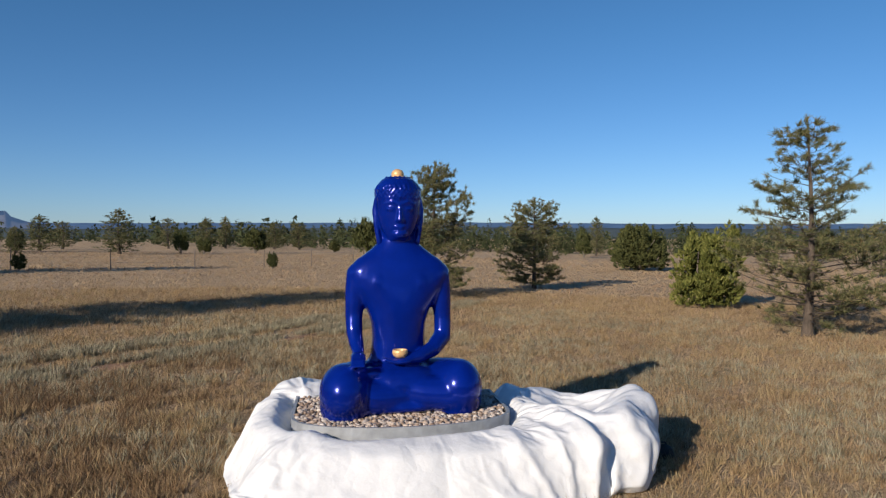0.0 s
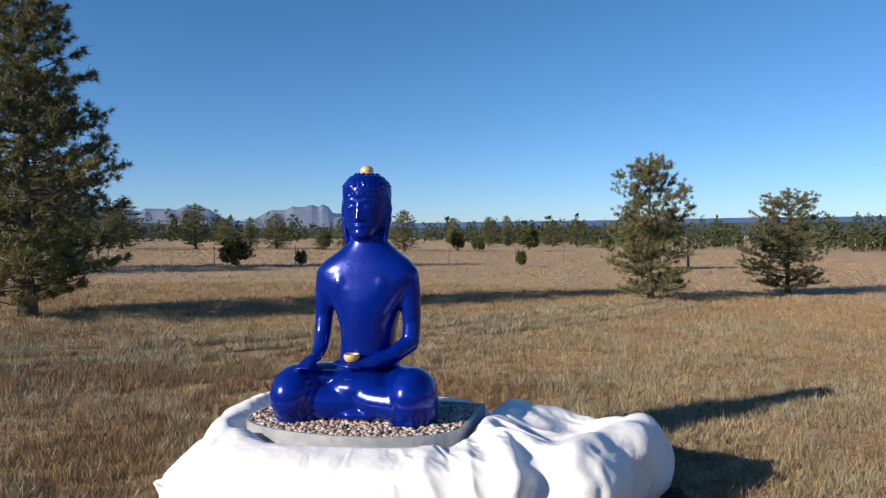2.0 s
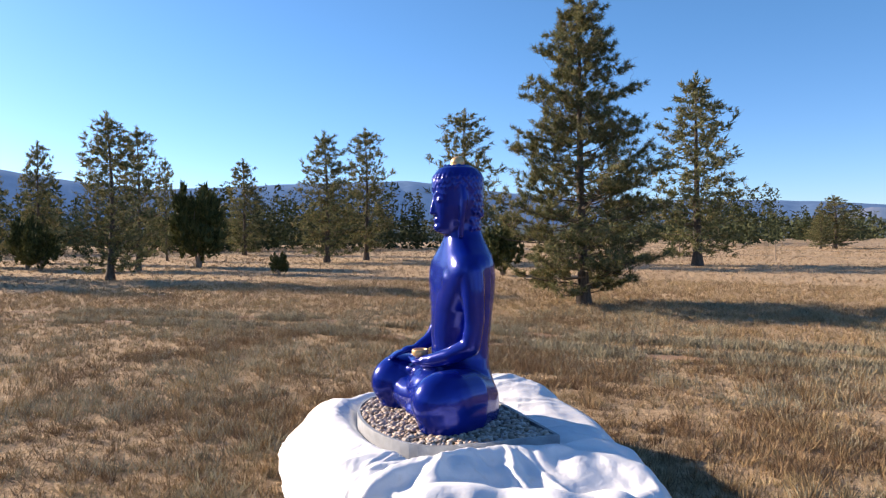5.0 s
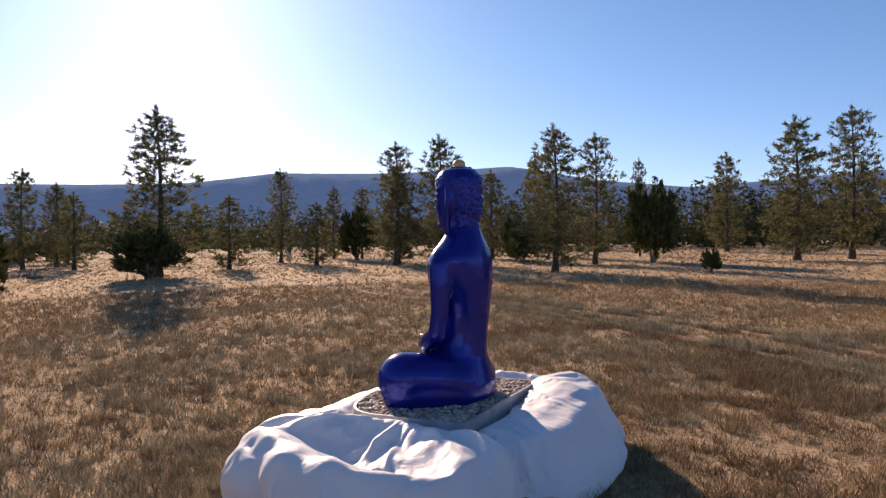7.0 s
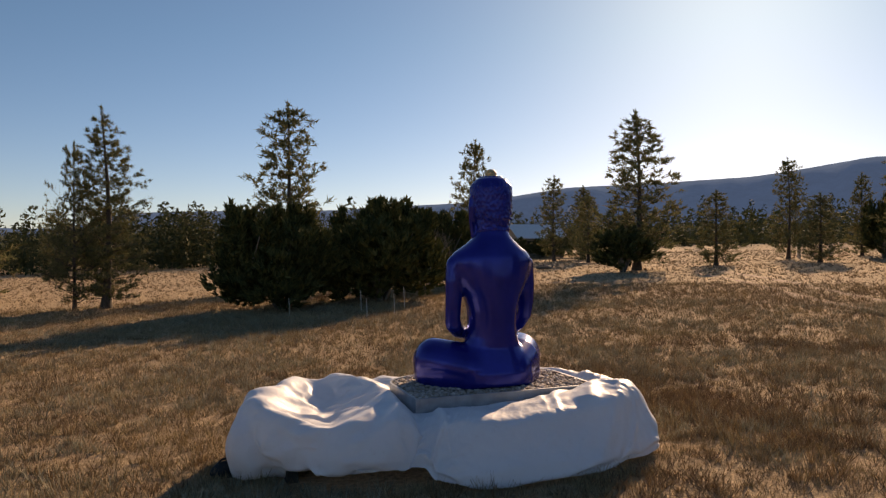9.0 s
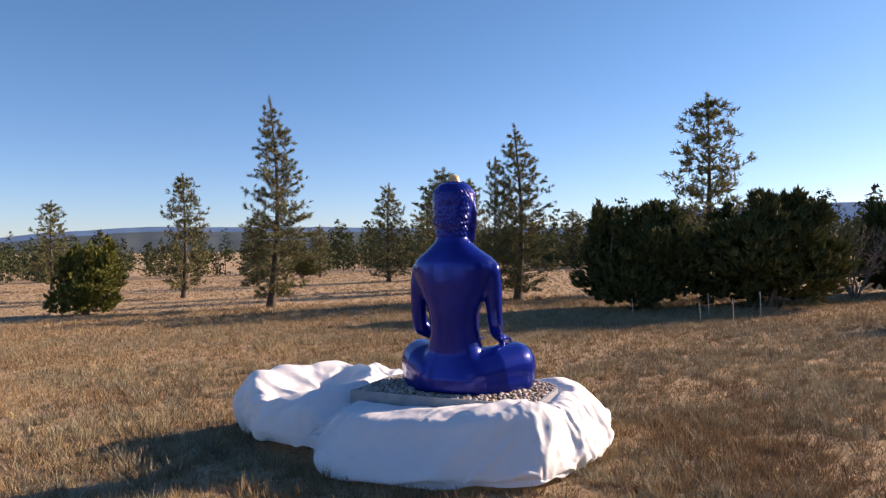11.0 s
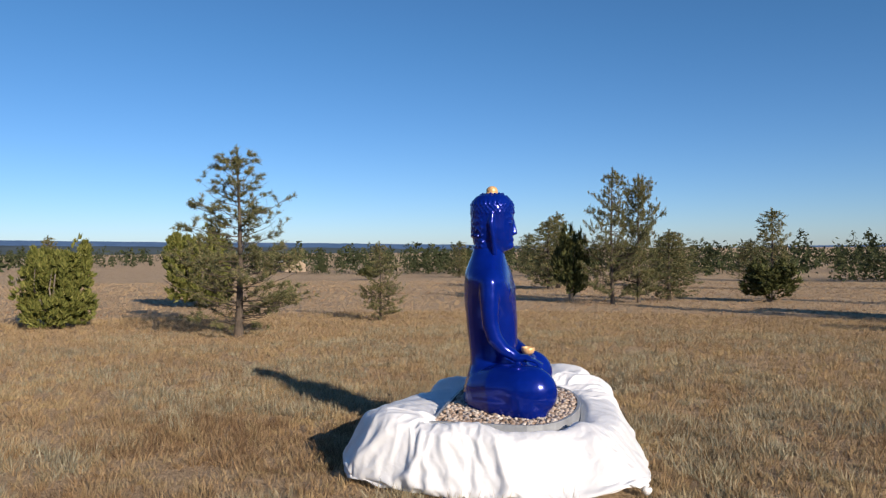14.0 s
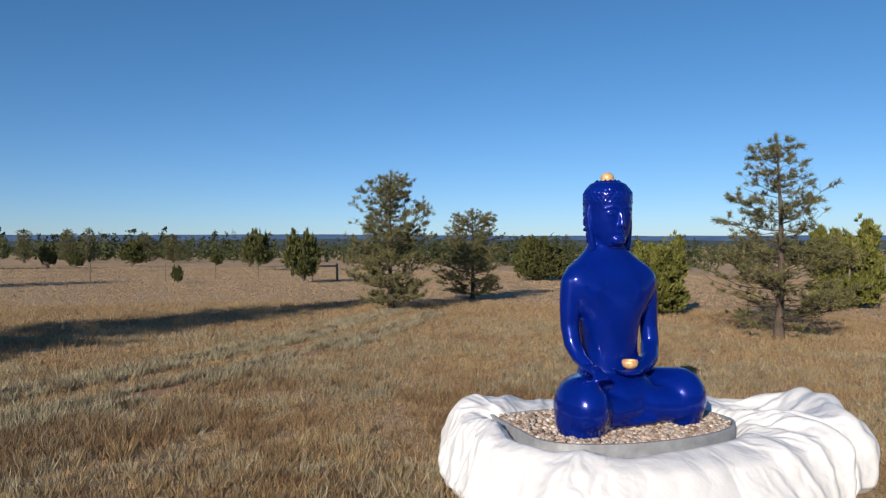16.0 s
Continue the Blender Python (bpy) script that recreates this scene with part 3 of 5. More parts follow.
juniper("mid", -36.5, -14.5, 2.4, 2.4, "", G)
juniper("mid", -28.8, 12.2, 2.4, 2.4, "", G)

# towards the low sun
G = "pines towards the low sun"
pine("mid_a", -16.2, -27.2, 9.8, 5.6, "tall pine with a juniper at its foot", G)
juniper("mid", -14.6, -25.4, 2.6, 4.2, "dark juniper at the foot of a tall pine", G)
pine("mid_c", -23.0, -30.0, 5.0, 3.2, "", G)
pine("mid_b", -32.0, -35.9, 7.7, 3.0, "", G)
pine("mid_c", -29.8, -28.7, 4.6, 3.2, "", G)
juniper("mid", -37.0, -31.9, 4.2, 3.3, "", G)
pine("mid_c", -39.6, -37.7, 6.6, 2.6, "", G)
pine("mid_b", -40.1, -34.4, 6.4, 2.6, "", G)
pine("mid_a", -32.3, -22.5, 7.3, 3.3, "", G)
pine("mid_b", -49.1, -11.3, 7.7, 1.8, "thin pine with only few limbs", G)
pine("mid_a", -20.3, -51.6, 7.0, 4.0, "", G)
pine("mid_b", -16.5, -48.5, 7.8, 3.3, "", G)
pine("mid_c", -18.0, -42.8, 5.7, 3.2, "", G)
pine("mid_b", 5.1, -20.5, 9.3, 4.2, "pine standing behind a broad juniper", G)
pine("mid_b", -6.3, -30.6, 8.7, 3.2, "", G)

# towards the lower meadow
G = "trees on the lower meadow"
pine("mid_c", 30.7, -36.5, 8.5, 4.4, "", G)
pine("mid_b", 23.1, -71.8, 6.5, 4.4, "", G)
pine("mid_a", 21.3, -74.0, 7.0, 3.2, "", G)
pine("mid_c", 33.5, -62.0, 6.8, 4.6, "", G)
pine("mid_a", 59.7, 26.1, 7.3, 4.7, "", G)
juniper("mid", 34.0, 17.2, 4.3, 2.5, "dark narrow juniper beside pines", G)
pine("mid_c", 96.1, 10.4, 5.3, 5.0, "", G)
pine("mid_b", 61.5, 6.8, 7.1, 3.6, "", G)
juniper("mid", 39.5, 6.2, 2.4, 3.7, "", G)
pine("mid_b", 62.0, -14.7, 7.9, 3.4, "", G)
juniper("mid", 40.0, -8.3, 2.5, 2.7, "", G)
pine("mid_b", 34.0, -10.2, 7.5, 3.0, "", G)
pine("mid_c", 43.4, -23.3, 6.2, 3.4, "", G)
pine("mid_a", 34.5, -30.0, 8.0, 3.8, "", G)
pine("mid_a", 19.5, -18.0, 7.0, 3.9, "", G)
pine("mid_b", 22.5, -21.0, 6.6, 3.2, "", G)
juniper("mid", 52.6, -36.3, 2.5, 3.2, "", G)
pine("mid_c", 53.7, -39.9, 5.7, 2.8, "", G)
pine("mid_b", 113.9, 48.5, 7.6, 5.2, "", G)
pine("mid_c", 100.0, 56.0, 6.0, 4.4, "", G)
pine("mid_a", 70.0, 16.5, 5.6, 6.4, "", G)
pine("mid_a", 56.2, 25.8, 6.6, 5.0, "", G)
pine("mid_c", 38.6, 12.1, 4.4, 3.2, "", G)
pine("mid_c", 31.9, 64.3, 4.8, 2.6, "", G)
pine("mid_b", 47.9, 118.4, 5.0, 4.2, "", G)
juniper("mid", 82.1, 62.7, 2.0, 3.4, "", G)
juniper("mid", -8.9, 54.2, 3.6, 2.9, "upright juniper beside the fence", G)

# towards the mesa
G = "trees at the far side of the meadow"
for key, x, y, h, w in (("mid_a", -44.0, 76.3, 5.0, 4.4), ("mid_c", -57.2, 81.1, 4.3, 3.8), ("mid_b", -62.1, 92.7, 3.8, 3.6), ("mid_c", -51.9, 69.9, 2.8, 2.3), ("mid_b", -56.8, 112.6, 5.0, 3.4),
                        ("mid_a", -54.4, 121.7, 5.4, 4.0), ("mid_c", -53.0, 127.0, 5.8, 3.4), ("mid_a", -44.3, 128.6, 5.0, 5.0)):
    pine(key, x, y, h, w, "", G)
for key, x, y, h, w in (("mid_b", -39.8, 129.8, 5.0, 4.4), ("mid_a", -65.6, 52.1, 5.4, 5.2), ("mid_b", -62.5, 59.8, 5.2, 4.1), ("mid_c", -58.7, 69.3, 4.4, 3.4), ("mid_c", -66.1, 72.2, 4.0, 3.0),
                        ("mid_a", -64.6, 50.0, 3.6, 2.4), ("mid_b", -67.2, 68.6, 3.8, 2.9), ("mid_a", 15.1, 129.5, 6.8, 3.8), ("mid_b", -22.1, 105.4, 4.4, 3.6)):
    pine(key, x, y, h, w, "", G)
for x, y, h, w in ((-40.2, 83.3, 2.7, 2.0), (-37.4, 83.7, 1.8, 1.9), (-34.7, 93.8, 3.2, 3.4), (-27.3, 107.7, 1.8, 2.0), (11.2, 111.4, 3.9, 2.6), (-29.9, 34.5, 1.7, 2.2), (-56.2, 75.7, 2.2, 2.0), (-18.2, 88.8, 4.5, 3.7)):
    juniper("mid", x, y, h, w, "", G)
G = "small shrubs on the meadow"
for x, y, h, w in ((-28.2, 38.8, 1.0, 0.9), (-16.8, 49.9, 1.15, 0.85), (-30.5, 0.7, 1.1, 1.1)):
    juniper("mid", x, y, h, w, "small dark shrub alone on the meadow", G)


def far_woods():
    """The belt of woods beyond the meadow: crowns of a few ragged tiers each."""
    rng = np.random.default_rng(77)
    vs, fs, n = [], [], 0
    k = 0
    while k < 5600:
        a = rng.uniform(0, 2 * math.pi)
        deg = math.degrees(a)
        near = 75.0 if 150 < deg < 300 else 135.0
        if 300 <= deg or deg < 20:
            near = 95.0
        r = near * (1 + 3.4 * rng.random() ** 1.5)
        x, y = CX + r * math.cos(a), CY + r * math.sin(a)
        if noise.noise(Vector((x * 0.012, y * 0.012, 3))) < -0.12 and r < 230:
            continue
        k += 1
        h = rng.uniform(3.2, 7.5) * (1.15 if 150 < deg < 320 else 0.95)
        w = h * rng.uniform(0.35, 0.62)
        z0 = ground_z(x, y)
        m = 170 if r < 150 else 30
        t = rng.random(m) ** 0.9
        prof = ((1 - t) ** 0.55 * 0.5 * w + 0.04 * w) * np.minimum(1.0, 0.55 + 3.0 * t)
        b = rng.uniform(0, 6.283, m)
        rr = prof * rng.random(m) ** 0.5
        c = np.stack([x + rr * np.cos(b), y + rr * np.sin(b), z0 + h * (0.03 + 0.94 * t)], -1)
        size = (0.088 if r < 150 else 0.25) * w * rng.uniform(0.6, 1.2, m) * (1 - 0.4 * t)
        d = rng.normal(size=(m, 3, 3))
        d[:, :, 2] *= 0.8
        d /= np.linalg.norm(d, axis=2)[..., None]
        tri = c[:, None, :] + d * size[:, None, None] * 1.5
        vs.append(tri.reshape(-1, 3))
        fs.append(np.arange(3 * m).reshape(-1, 3) + n)
        n += 3 * m
        bw = 0.03 * h ** 0.5
        vs.append(np.array(((x - bw, y, z0 - 0.2), (x + bw, y, z0 - 0.2), (x, y + bw, z0 + h * 0.8))))
        fs.append(np.array(((n, n + 1, n + 2),)))
        n += 3
    ob = part("far_woods", mesh_np("far_woods", np.concatenate(vs), np.concatenate(fs)), M_WOODS, None, "belt of distant pine and juniper woods round the meadow")
    tagged(ob, category="woods", kind="stuff")


far_woods()


# ---- two far houses among the trees ----
def house(x, y, turn, w, d, wall_h, roof_h, label):
    """A low gabled house with a metal roof, a door and windows."""
    root = thing("house", Matrix.Translation((x, y, ground_z(x, y) - 0.1)) @ Matrix.Rotation(radians(turn), 4, 'Z'), label, "house", "far houses")
    bm = bmesh.new()
    v = [bm.verts.new(p) for p in ((-w / 2, -d / 2, 0), (w / 2, -d / 2, 0), (w / 2, d / 2, 0), (-w / 2, d / 2, 0), (-w / 2, -d / 2, wall_h), (w / 2, -d / 2, wall_h), (w / 2, d / 2, wall_h), (-w / 2, d / 2, wall_h),
                                   (-w / 2, 0, wall_h + roof_h), (w / 2, 0, wall_h + roof_h))]
    for f in ((0, 1, 5, 4), (2, 3, 7, 6), (1, 2, 6, 9, 5), (3, 0, 4, 8, 7)):
        bm.faces.new([v[i] for i in f])
    part("wall", bm, M_WALL, root)
    o = 0.5
    k = roof_h / (d / 2)
    for s in (-1, 1):
        bm = bmesh.new()
        e, r = s * (d / 2 + o), wall_h + roof_h + 0.03
        low = wall_h - o * k + 0.03
        lo = [bm.verts.new(p) for p in ((-w / 2 - o, e, low), (w / 2 + o, e, low), (w / 2 + o, 0, r), (-w / 2 - o, 0, r))]
        hi = [bm.verts.new(q.co + Vector((0, 0, 0.08))) for q in lo]
        bm.faces.new(lo)
        bm.faces.new(hi[::-1])
        for i in range(4):
            bm.faces.new((lo[i], hi[i], hi[(i + 1) % 4], lo[(i + 1) % 4]))
        bmesh.ops.recalc_face_normals(bm, faces=bm.faces)
        part("roof", bm, M_ROOF, root, "pale metal roof")
    for i, px in enumerate((-0.32, -0.05, 0.25)):
        for s in (-1, 1):
            bm = bmesh.new()
            tall = 2.0 if i == 1 else 1.0
            zc = 1.05 if i == 1 else 1.5
            bmesh.ops.create_cube(bm, size=1, matrix=Matrix.Translation((px * w, s * (d / 2 + 0.01), zc)) @ Matrix.Diagonal((1.0, 0.06, tall, 1)))
            part("door" if i == 1 else "window", bm, M_TIMBER if i == 1 else M_GLASS, root)


G = "junipers before the house"
for x, y, h, w in ((-23.5, -60.0, 2.6, 3.4), (-20.6, -60.6, 2.3, 3.2), (-18.0, -60.0, 2.0, 3.4), (-15.2, -60.5, 2.2, 3.2), (-12.8, -61.5, 2.8, 3.0)):
    juniper("mid", x, y, h, w, "dark green juniper before a low house", G)
house(-18.6, -66.0, 12.0, 5.6, 5.0, 2.5, 1.4, "low tan house with a pale metal roof behind trees")
house(132.0, 117.0, 40.0, 9.0, 6.0, 2.4, 1.3, "small distant house with a pale roof")


# ---- small things by the junipers and among the trees ----
def stake(x, y, h, r, mat, label):
    root = thing("marker_stake", Matrix.Translation((x, y, ground_z(x, y))), label, "stake", "stakes by the junipers")
    s = Soup()
    s.tube(np.array([(0, 0, -0.2), (0.01, 0, h * 0.5), (0.03, 0.01, h)]), (r, r, r * 0.9), 6)
    part("post", s.mesh("post"), mat, root)


for x, y, h in ((1.2, -7.9, 0.75), (1.0, -6.4, 0.6), (0.1, -6.6, 0.7), (-0.3, -8.1, 0.8), (3.6, -7.6, 0.6)):
    stake(x, y, h, 0.014, M_POST_PALE, "thin pale stake standing before dark junipers")


def board_panel(x, y, turn, w, h):
    root = thing("fence_panel", Matrix.Translation((x, y, ground_z(x, y))) @ Matrix.Rotation(radians(turn), 4, 'Z'), "low pale board panel between two posts", "fence", "pale fence panels")
    for k in (-1, 1):
        bm = bmesh.new()
        bmesh.ops.create_cube(bm, size=1, matrix=Matrix.Translation((k * w / 2, 0, h * 0.5)) @ Matrix.Diagonal((0.12, 0.12, h + 0.3, 1)))
        part("post", bm, M_POST_PALE, root)
    for k in range(4):
        bm = bmesh.new()
        bmesh.ops.create_cube(bm, size=1, matrix=Matrix.Translation((0, 0.07, h * (0.2 + 0.23 * k))) @ Matrix.Diagonal((w, 0.03, h * 0.19, 1)))
        part("board", bm, M_POST_PALE, root)


for x, y, turn, w in ((-33.2, -36.4, 60, 1.6), (-34.4, -34.2, 50, 1.4)):
    board_panel(x, y, turn, w, 1.1)


def log(x, y, turn, ln, r):
    ob_root = thing("fallen_log", Matrix.Translation((x, y, ground_z(x, y) + r * 0.8)) @ Matrix.Rotation(radians(turn), 4, 'Z'), "weathered grey log lying in the grass", "log", "fallen logs")
    s = Soup()
    s.tube(np.array([(-ln / 2, 0, 0), (-ln / 2 + 0.01, 0, 0), (-ln * 0.2, 0.03, 0.02), (ln * 0.2, -0.02, 0.0), (ln / 2 - 0.01, 0.02, 0.01), (ln / 2, 0.02, 0.01)]), (0.01, r, r * 0.95, r * 0.9, r * 0.8, 0.01), 9)
    part("stem", s.mesh("stem"), M_GREYBARK, ob_root, smooth=True)
    s = Soup()
    s.tube(np.array([(0.1, 0, 0.02), (0.2, 0.15, r * 1.6), (0.24, 0.2, r * 2.6)]), (r * 0.3, r * 0.25, r * 0.1), 5)
    part("branch_stub", s.mesh("branch_stub"), M_GREYBARK, ob_root)


log(-11.6, -33.1, 40, 1.6, 0.14)
log(-12.4, -35.6, -20, 1.1, 0.12)


# ---- the statue ----
BASE_Z = 0.45
FACE = Vector((0.25, -0.968, 0)).normalized()
SIDE = Vector((-FACE.y, FACE.x, 0))
STATUE = Matrix(((SIDE.x, -FACE.x, 0, -0.515), (SIDE.y, -FACE.y, 0, 7.95), (0, 0, 1, BASE_Z), (0, 0, 0, 1)))   # local +x: its left arm, -y: forwards


def ball(bm, c, r, rot=(0, 0, 0), seg=20):
    m = Matrix.Translation(c) @ Euler([radians(a) for a in rot]).to_matrix().to_4x4() @ Matrix.Diagonal((*r, 1))
    bmesh.ops.create_uvsphere(bm, u_segments=seg, v_segments=seg // 2 + 2, radius=1.0, matrix=m)


def limb(bm, pts, radii, sides=14, flat=1.0):
    """A closed, tapered, rounded tube through points."""
    pts = [Vector(p) for p in pts]
    rings = []
    n = len(pts)
    for i, (p, r) in enumerate(zip(pts, radii)):
        t = (pts[min(i + 1, n - 1)] - pts[max(i - 1, 0)]).normalized()
        a = t.cross(Vector((0.2, 1, 0.1))).normalized()
        b = t.cross(a)
        rings.append([bm.verts.new(p + (a * math.cos(2 * math.pi * k / sides) + b * math.sin(2 * math.pi * k / sides) * flat) * r) for k in range(sides)])
    for i in range(n - 1):
        for k in range(sides):
            bm.faces.new((rings[i][k], rings[i][(k + 1) % sides], rings[i + 1][(k + 1) % sides], rings[i + 1][k]))
    bm.faces.new(rings[0][::-1])
    bm.faces.new(rings[-1])
    ball(bm, pts[0], (radii[0],) * 3, seg=14)
    ball(bm, pts[-1], (radii[-1],) * 3, seg=14)


def loft(bm, levels, sides=28, bow=lambda z: 0.0):
    """A closed body of elliptic sections: z, centre y, half width, half depth. bow: how far the flanks lie forward at each height."""
    rings = []
    for z, y, a, b in levels:
        ring = []
        for k in range(sides):
            q = 2 * math.pi * k / sides
            c, s = math.cos(q), math.sin(q)
            e = 0.93
            ring.append(bm.verts.new((a * math.copysign(abs(c) ** e, c), y + b * math.copysign(abs(s) ** e, s) - bow(z) * c * c, z)))
        rings.append(ring)
    for r0, r1 in zip(rings, rings[1:]):
        for k in range(sides):
            bm.faces.new((r0[k], r0[(k + 1) % sides], r1[(k + 1) % sides], r1[k]))
    bm.faces.new(rings[0][::-1])
    bm.faces.new(rings[-1])


def moulded(bm, voxel, smooth):
    """Fuses overlapping forms into one smooth skin."""
    me = bpy.data.meshes.new("rough_form")
    bm.to_mesh(me)
    bm.free()
    rough = new("rough_form", me)
    rm = rough.modifiers.new("remesh", 'REMESH')
    rm.mode, rm.voxel_size, rm.use_smooth_shade = 'VOXEL', voxel, True
    sm = rough.modifiers.new("smooth", 'SMOOTH')
    sm.factor, sm.iterations = 0.5, smooth
    dg = bpy.context.evaluated_depsgraph_get()
    dg.update()
    out = bpy.data.meshes.new_from_object(rough.evaluated_get(dg))
    bpy.data.objects.remove(rough)
    return out


def build_statue():
    bm = bmesh.new()
    # trunk: hips, waist, chest, sloping shoulders
    loft(bm, [(0.02, 0.13, 0.50, 0.33), (0.18, 0.12, 0.51, 0.34), (0.36, 0.10, 0.45, 0.31), (0.48, 0.095, 0.36, 0.285), (0.6, 0.095, 0.315, 0.29), (0.75, 0.10, 0.295, 0.30), (0.92, 0.11, 0.305, 0.31), (1.08, 0.12, 0.355, 0.312),
              (1.2, 0.13, 0.43, 0.315), (1.33, 0.14, 0.50, 0.31), (1.44, 0.15, 0.545, 0.295), (1.52, 0.155, 0.55, 0.285), (1.58, 0.16, 0.525, 0.275), (1.64, 0.16, 0.47, 0.258), (1.69, 0.16, 0.39, 0.242),
              (1.74, 0.158, 0.325, 0.224), (1.79, 0.155, 0.265, 0.208), (1.84, 0.152, 0.215, 0.194), (1.92, 0.15, 0.182, 0.18)],
         bow=lambda z: 0.10 * math.exp(-((z - 1.48) / 0.30) ** 2))
    for s in (-1, 1):
        ball(bm, (s * 0.225, 0.005, 1.37), (0.165, 0.165, 0.20))                      # chest
    # neck and head
    hd = bmesh.new()
    loft(hd, [(1.68, 0.155, 0.215, 0.19), (1.78, 0.15, 0.195, 0.185), (1.90, 0.14, 0.19, 0.185), (2.0, 0.13, 0.19, 0.18)])
    loft(hd, [(1.91, 0.06, 0.11, 0.15), (1.95, 0.085, 0.150, 0.20), (2.04, 0.095, 0.203, 0.238), (2.16, 0.10, 0.238, 0.252), (2.32, 0.10, 0.247, 0.258), (2.42, 0.10, 0.242, 0.254),
              (2.48, 0.10, 0.226, 0.236), (2.53, 0.10, 0.185, 0.192), (2.56, 0.10, 0.11, 0.115)])
    ball(hd, (0, -0.085, 1.975), (0.09, 0.075, 0.055))                             # chin
    limb(hd, [(0, -0.146, 2.265), (0, -0.162, 2.19), (0, -0.172, 2.118)], [0.018, 0.022, 0.029], 10)   # nose
    for s in (-1, 1):
        ball(hd, (s * 0.024, -0.158, 2.110), (0.020, 0.020, 0.016))
        limb(hd, [(s * 0.018, -0.152, 2.272), (s * 0.085, -0.143, 2.300), (s * 0.165, -0.095, 2.275)], [0.011, 0.013, 0.009], 8)   # brow
        ball(hd, (s * 0.090, -0.128, 2.225), (0.052, 0.026, 0.020))                # eyelid
        limb(hd, [(s * 0.238, 0.07, 2.32), (s * 0.252, 0.08, 2.22), (s * 0.244, 0.06, 2.08), (s * 0.222, 0.05, 1.95), (s * 0.208, 0.05, 1.89)], [0.030, 0.036, 0.030, 0.030, 0.034], 10)   # long ear
    ball(hd, (0, -0.140, 2.048), (0.056, 0.024, 0.011))                            # lips
    ball(hd, (0, -0.136, 2.027), (0.044, 0.024, 0.011))
    # hair: rows of small curls over the crown and down to the nape
    rng = random.Random(3)
    for row in range(8):
        z = 2.345 + 0.030 * row
        rad = 0.247 if z < 2.44 else 0.247 - (z - 2.44) ** 1.3 * 2.0
        n = max(8, int(2 * math.pi * rad / 0.050))
        for k in range(n):
            q = 2 * math.pi * (k + 0.5 * (row % 2)) / n
            ball(hd, (rad * math.cos(q), 0.10 + 1.03 * rad * math.sin(q), z + rng.uniform(-0.006, 0.006)), (0.017, 0.017, 0.017), seg=8)
    for row in range(9):
        z = 1.96 + 0.043 * row
        for k in range(12):
            q = math.pi * (0.10 + 0.80 * (k + 0.5 * (row % 2)) / 12)
            r = 0.243 if z > 2.05 else 0.215
            z1 = z + rng.uniform(-0.014, 0.014)
            ball(hd, (r * math.cos(q), 0.10 + 1.03 * r * math.sin(q), z1), (0.020, 0.015, 0.020), seg=8)
    limb(hd, [(-0.05, -0.142, 2.395), (0, -0.155, 2.345), (0.05, -0.142, 2.395)], [0.016, 0.022, 0.016], 8)
    # right arm: down over the knee
    limb(bm, [(-0.462, 0.07, 1.48), (-0.485, 0.07, 1.28), (-0.50, 0.06, 1.02), (-0.497, 0.01, 0.84), (-0.475, -0.09, 0.71), (-0.46, -0.21, 0.645)], [0.122, 0.116, 0.100, 0.094, 0.082, 0.068])
    ball(bm, (-0.465, -0.29, 0.618), (0.086, 0.12, 0.045), (-8, 0, 6))
    for i in range(4):
        x = -0.53 + 0.042 * i
        limb(bm, [(x, -0.36, 0.612), (x - 0.002, -0.46, 0.59), (x - 0.004, -0.54, 0.545)], [0.024, 0.022, 0.017], 8)
    # left arm: elbow out, forearm across the lap
    limb(bm, [(0.46, 0.07, 1.48), (0.483, 0.08, 1.28), (0.50, 0.08, 0.98), (0.495, 0.04, 0.76)], [0.122, 0.116, 0.100, 0.096])
    limb(bm, [(0.485, 0.04, 0.755), (0.36, -0.13, 0.65), (0.20, -0.26, 0.595), (0.05, -0.32, 0.575)], [0.102, 0.092, 0.074, 0.058])
    ball(bm, (-0.02, -0.34, 0.562), (0.14, 0.095, 0.038))
    for i in range(4):
        limb(bm, [(-0.08, -0.27 - 0.045 * i, 0.565), (-0.17, -0.28 - 0.042 * i, 0.58), (-0.20, -0.28 - 0.04 * i, 0.605)], [0.022, 0.02, 0.016], 8)
    # folded legs: broad thighs running out to tall blunt knees, hollow between; the right one reaches further
    for s, f in ((-1, 0.10), (1, 0.0)):
        limb(bm, [(s * 0.24, 0.14, 0.20), (s * 0.44, -0.04 - 0.3 * f, 0.26), (s * 0.60, -0.24 - f, 0.285)], [0.27, 0.28, 0.275], 20)
        limb(bm, [(s * 0.26, 0.12, 0.10), (s * 0.46, -0.06 - 0.3 * f, 0.12), (s * 0.61, -0.27 - f, 0.13)], [0.27, 0.28, 0.27], 20)
        ball(bm, (s * 0.62, -0.28 - f, 0.26), (0.26, 0.31 + 0.3 * f, 0.30), seg=28)
    limb(bm, [(-0.52, -0.36, 0.20), (-0.25, -0.33, 0.17), (0.02, -0.28, 0.18)], [0.20, 0.19, 0.18])
    limb(bm, [(0.52, -0.36, 0.20), (0.25, -0.32, 0.21), (-0.05, -0.26, 0.28), (-0.26, -0.26, 0.39)], [0.20, 0.19, 0.16, 0.09])
    ball(bm, (0.0, -0.10, 0.30), (0.46, 0.36, 0.24))
    ball(bm, (-0.30, -0.28, 0.44), (0.15, 0.10, 0.06), (0, 0, 20))                 # foot in the lap
    ball(bm, (0, -0.06, 0.08), (0.68, 0.44, 0.12))
    body = moulded(bm, 0.016, 14)
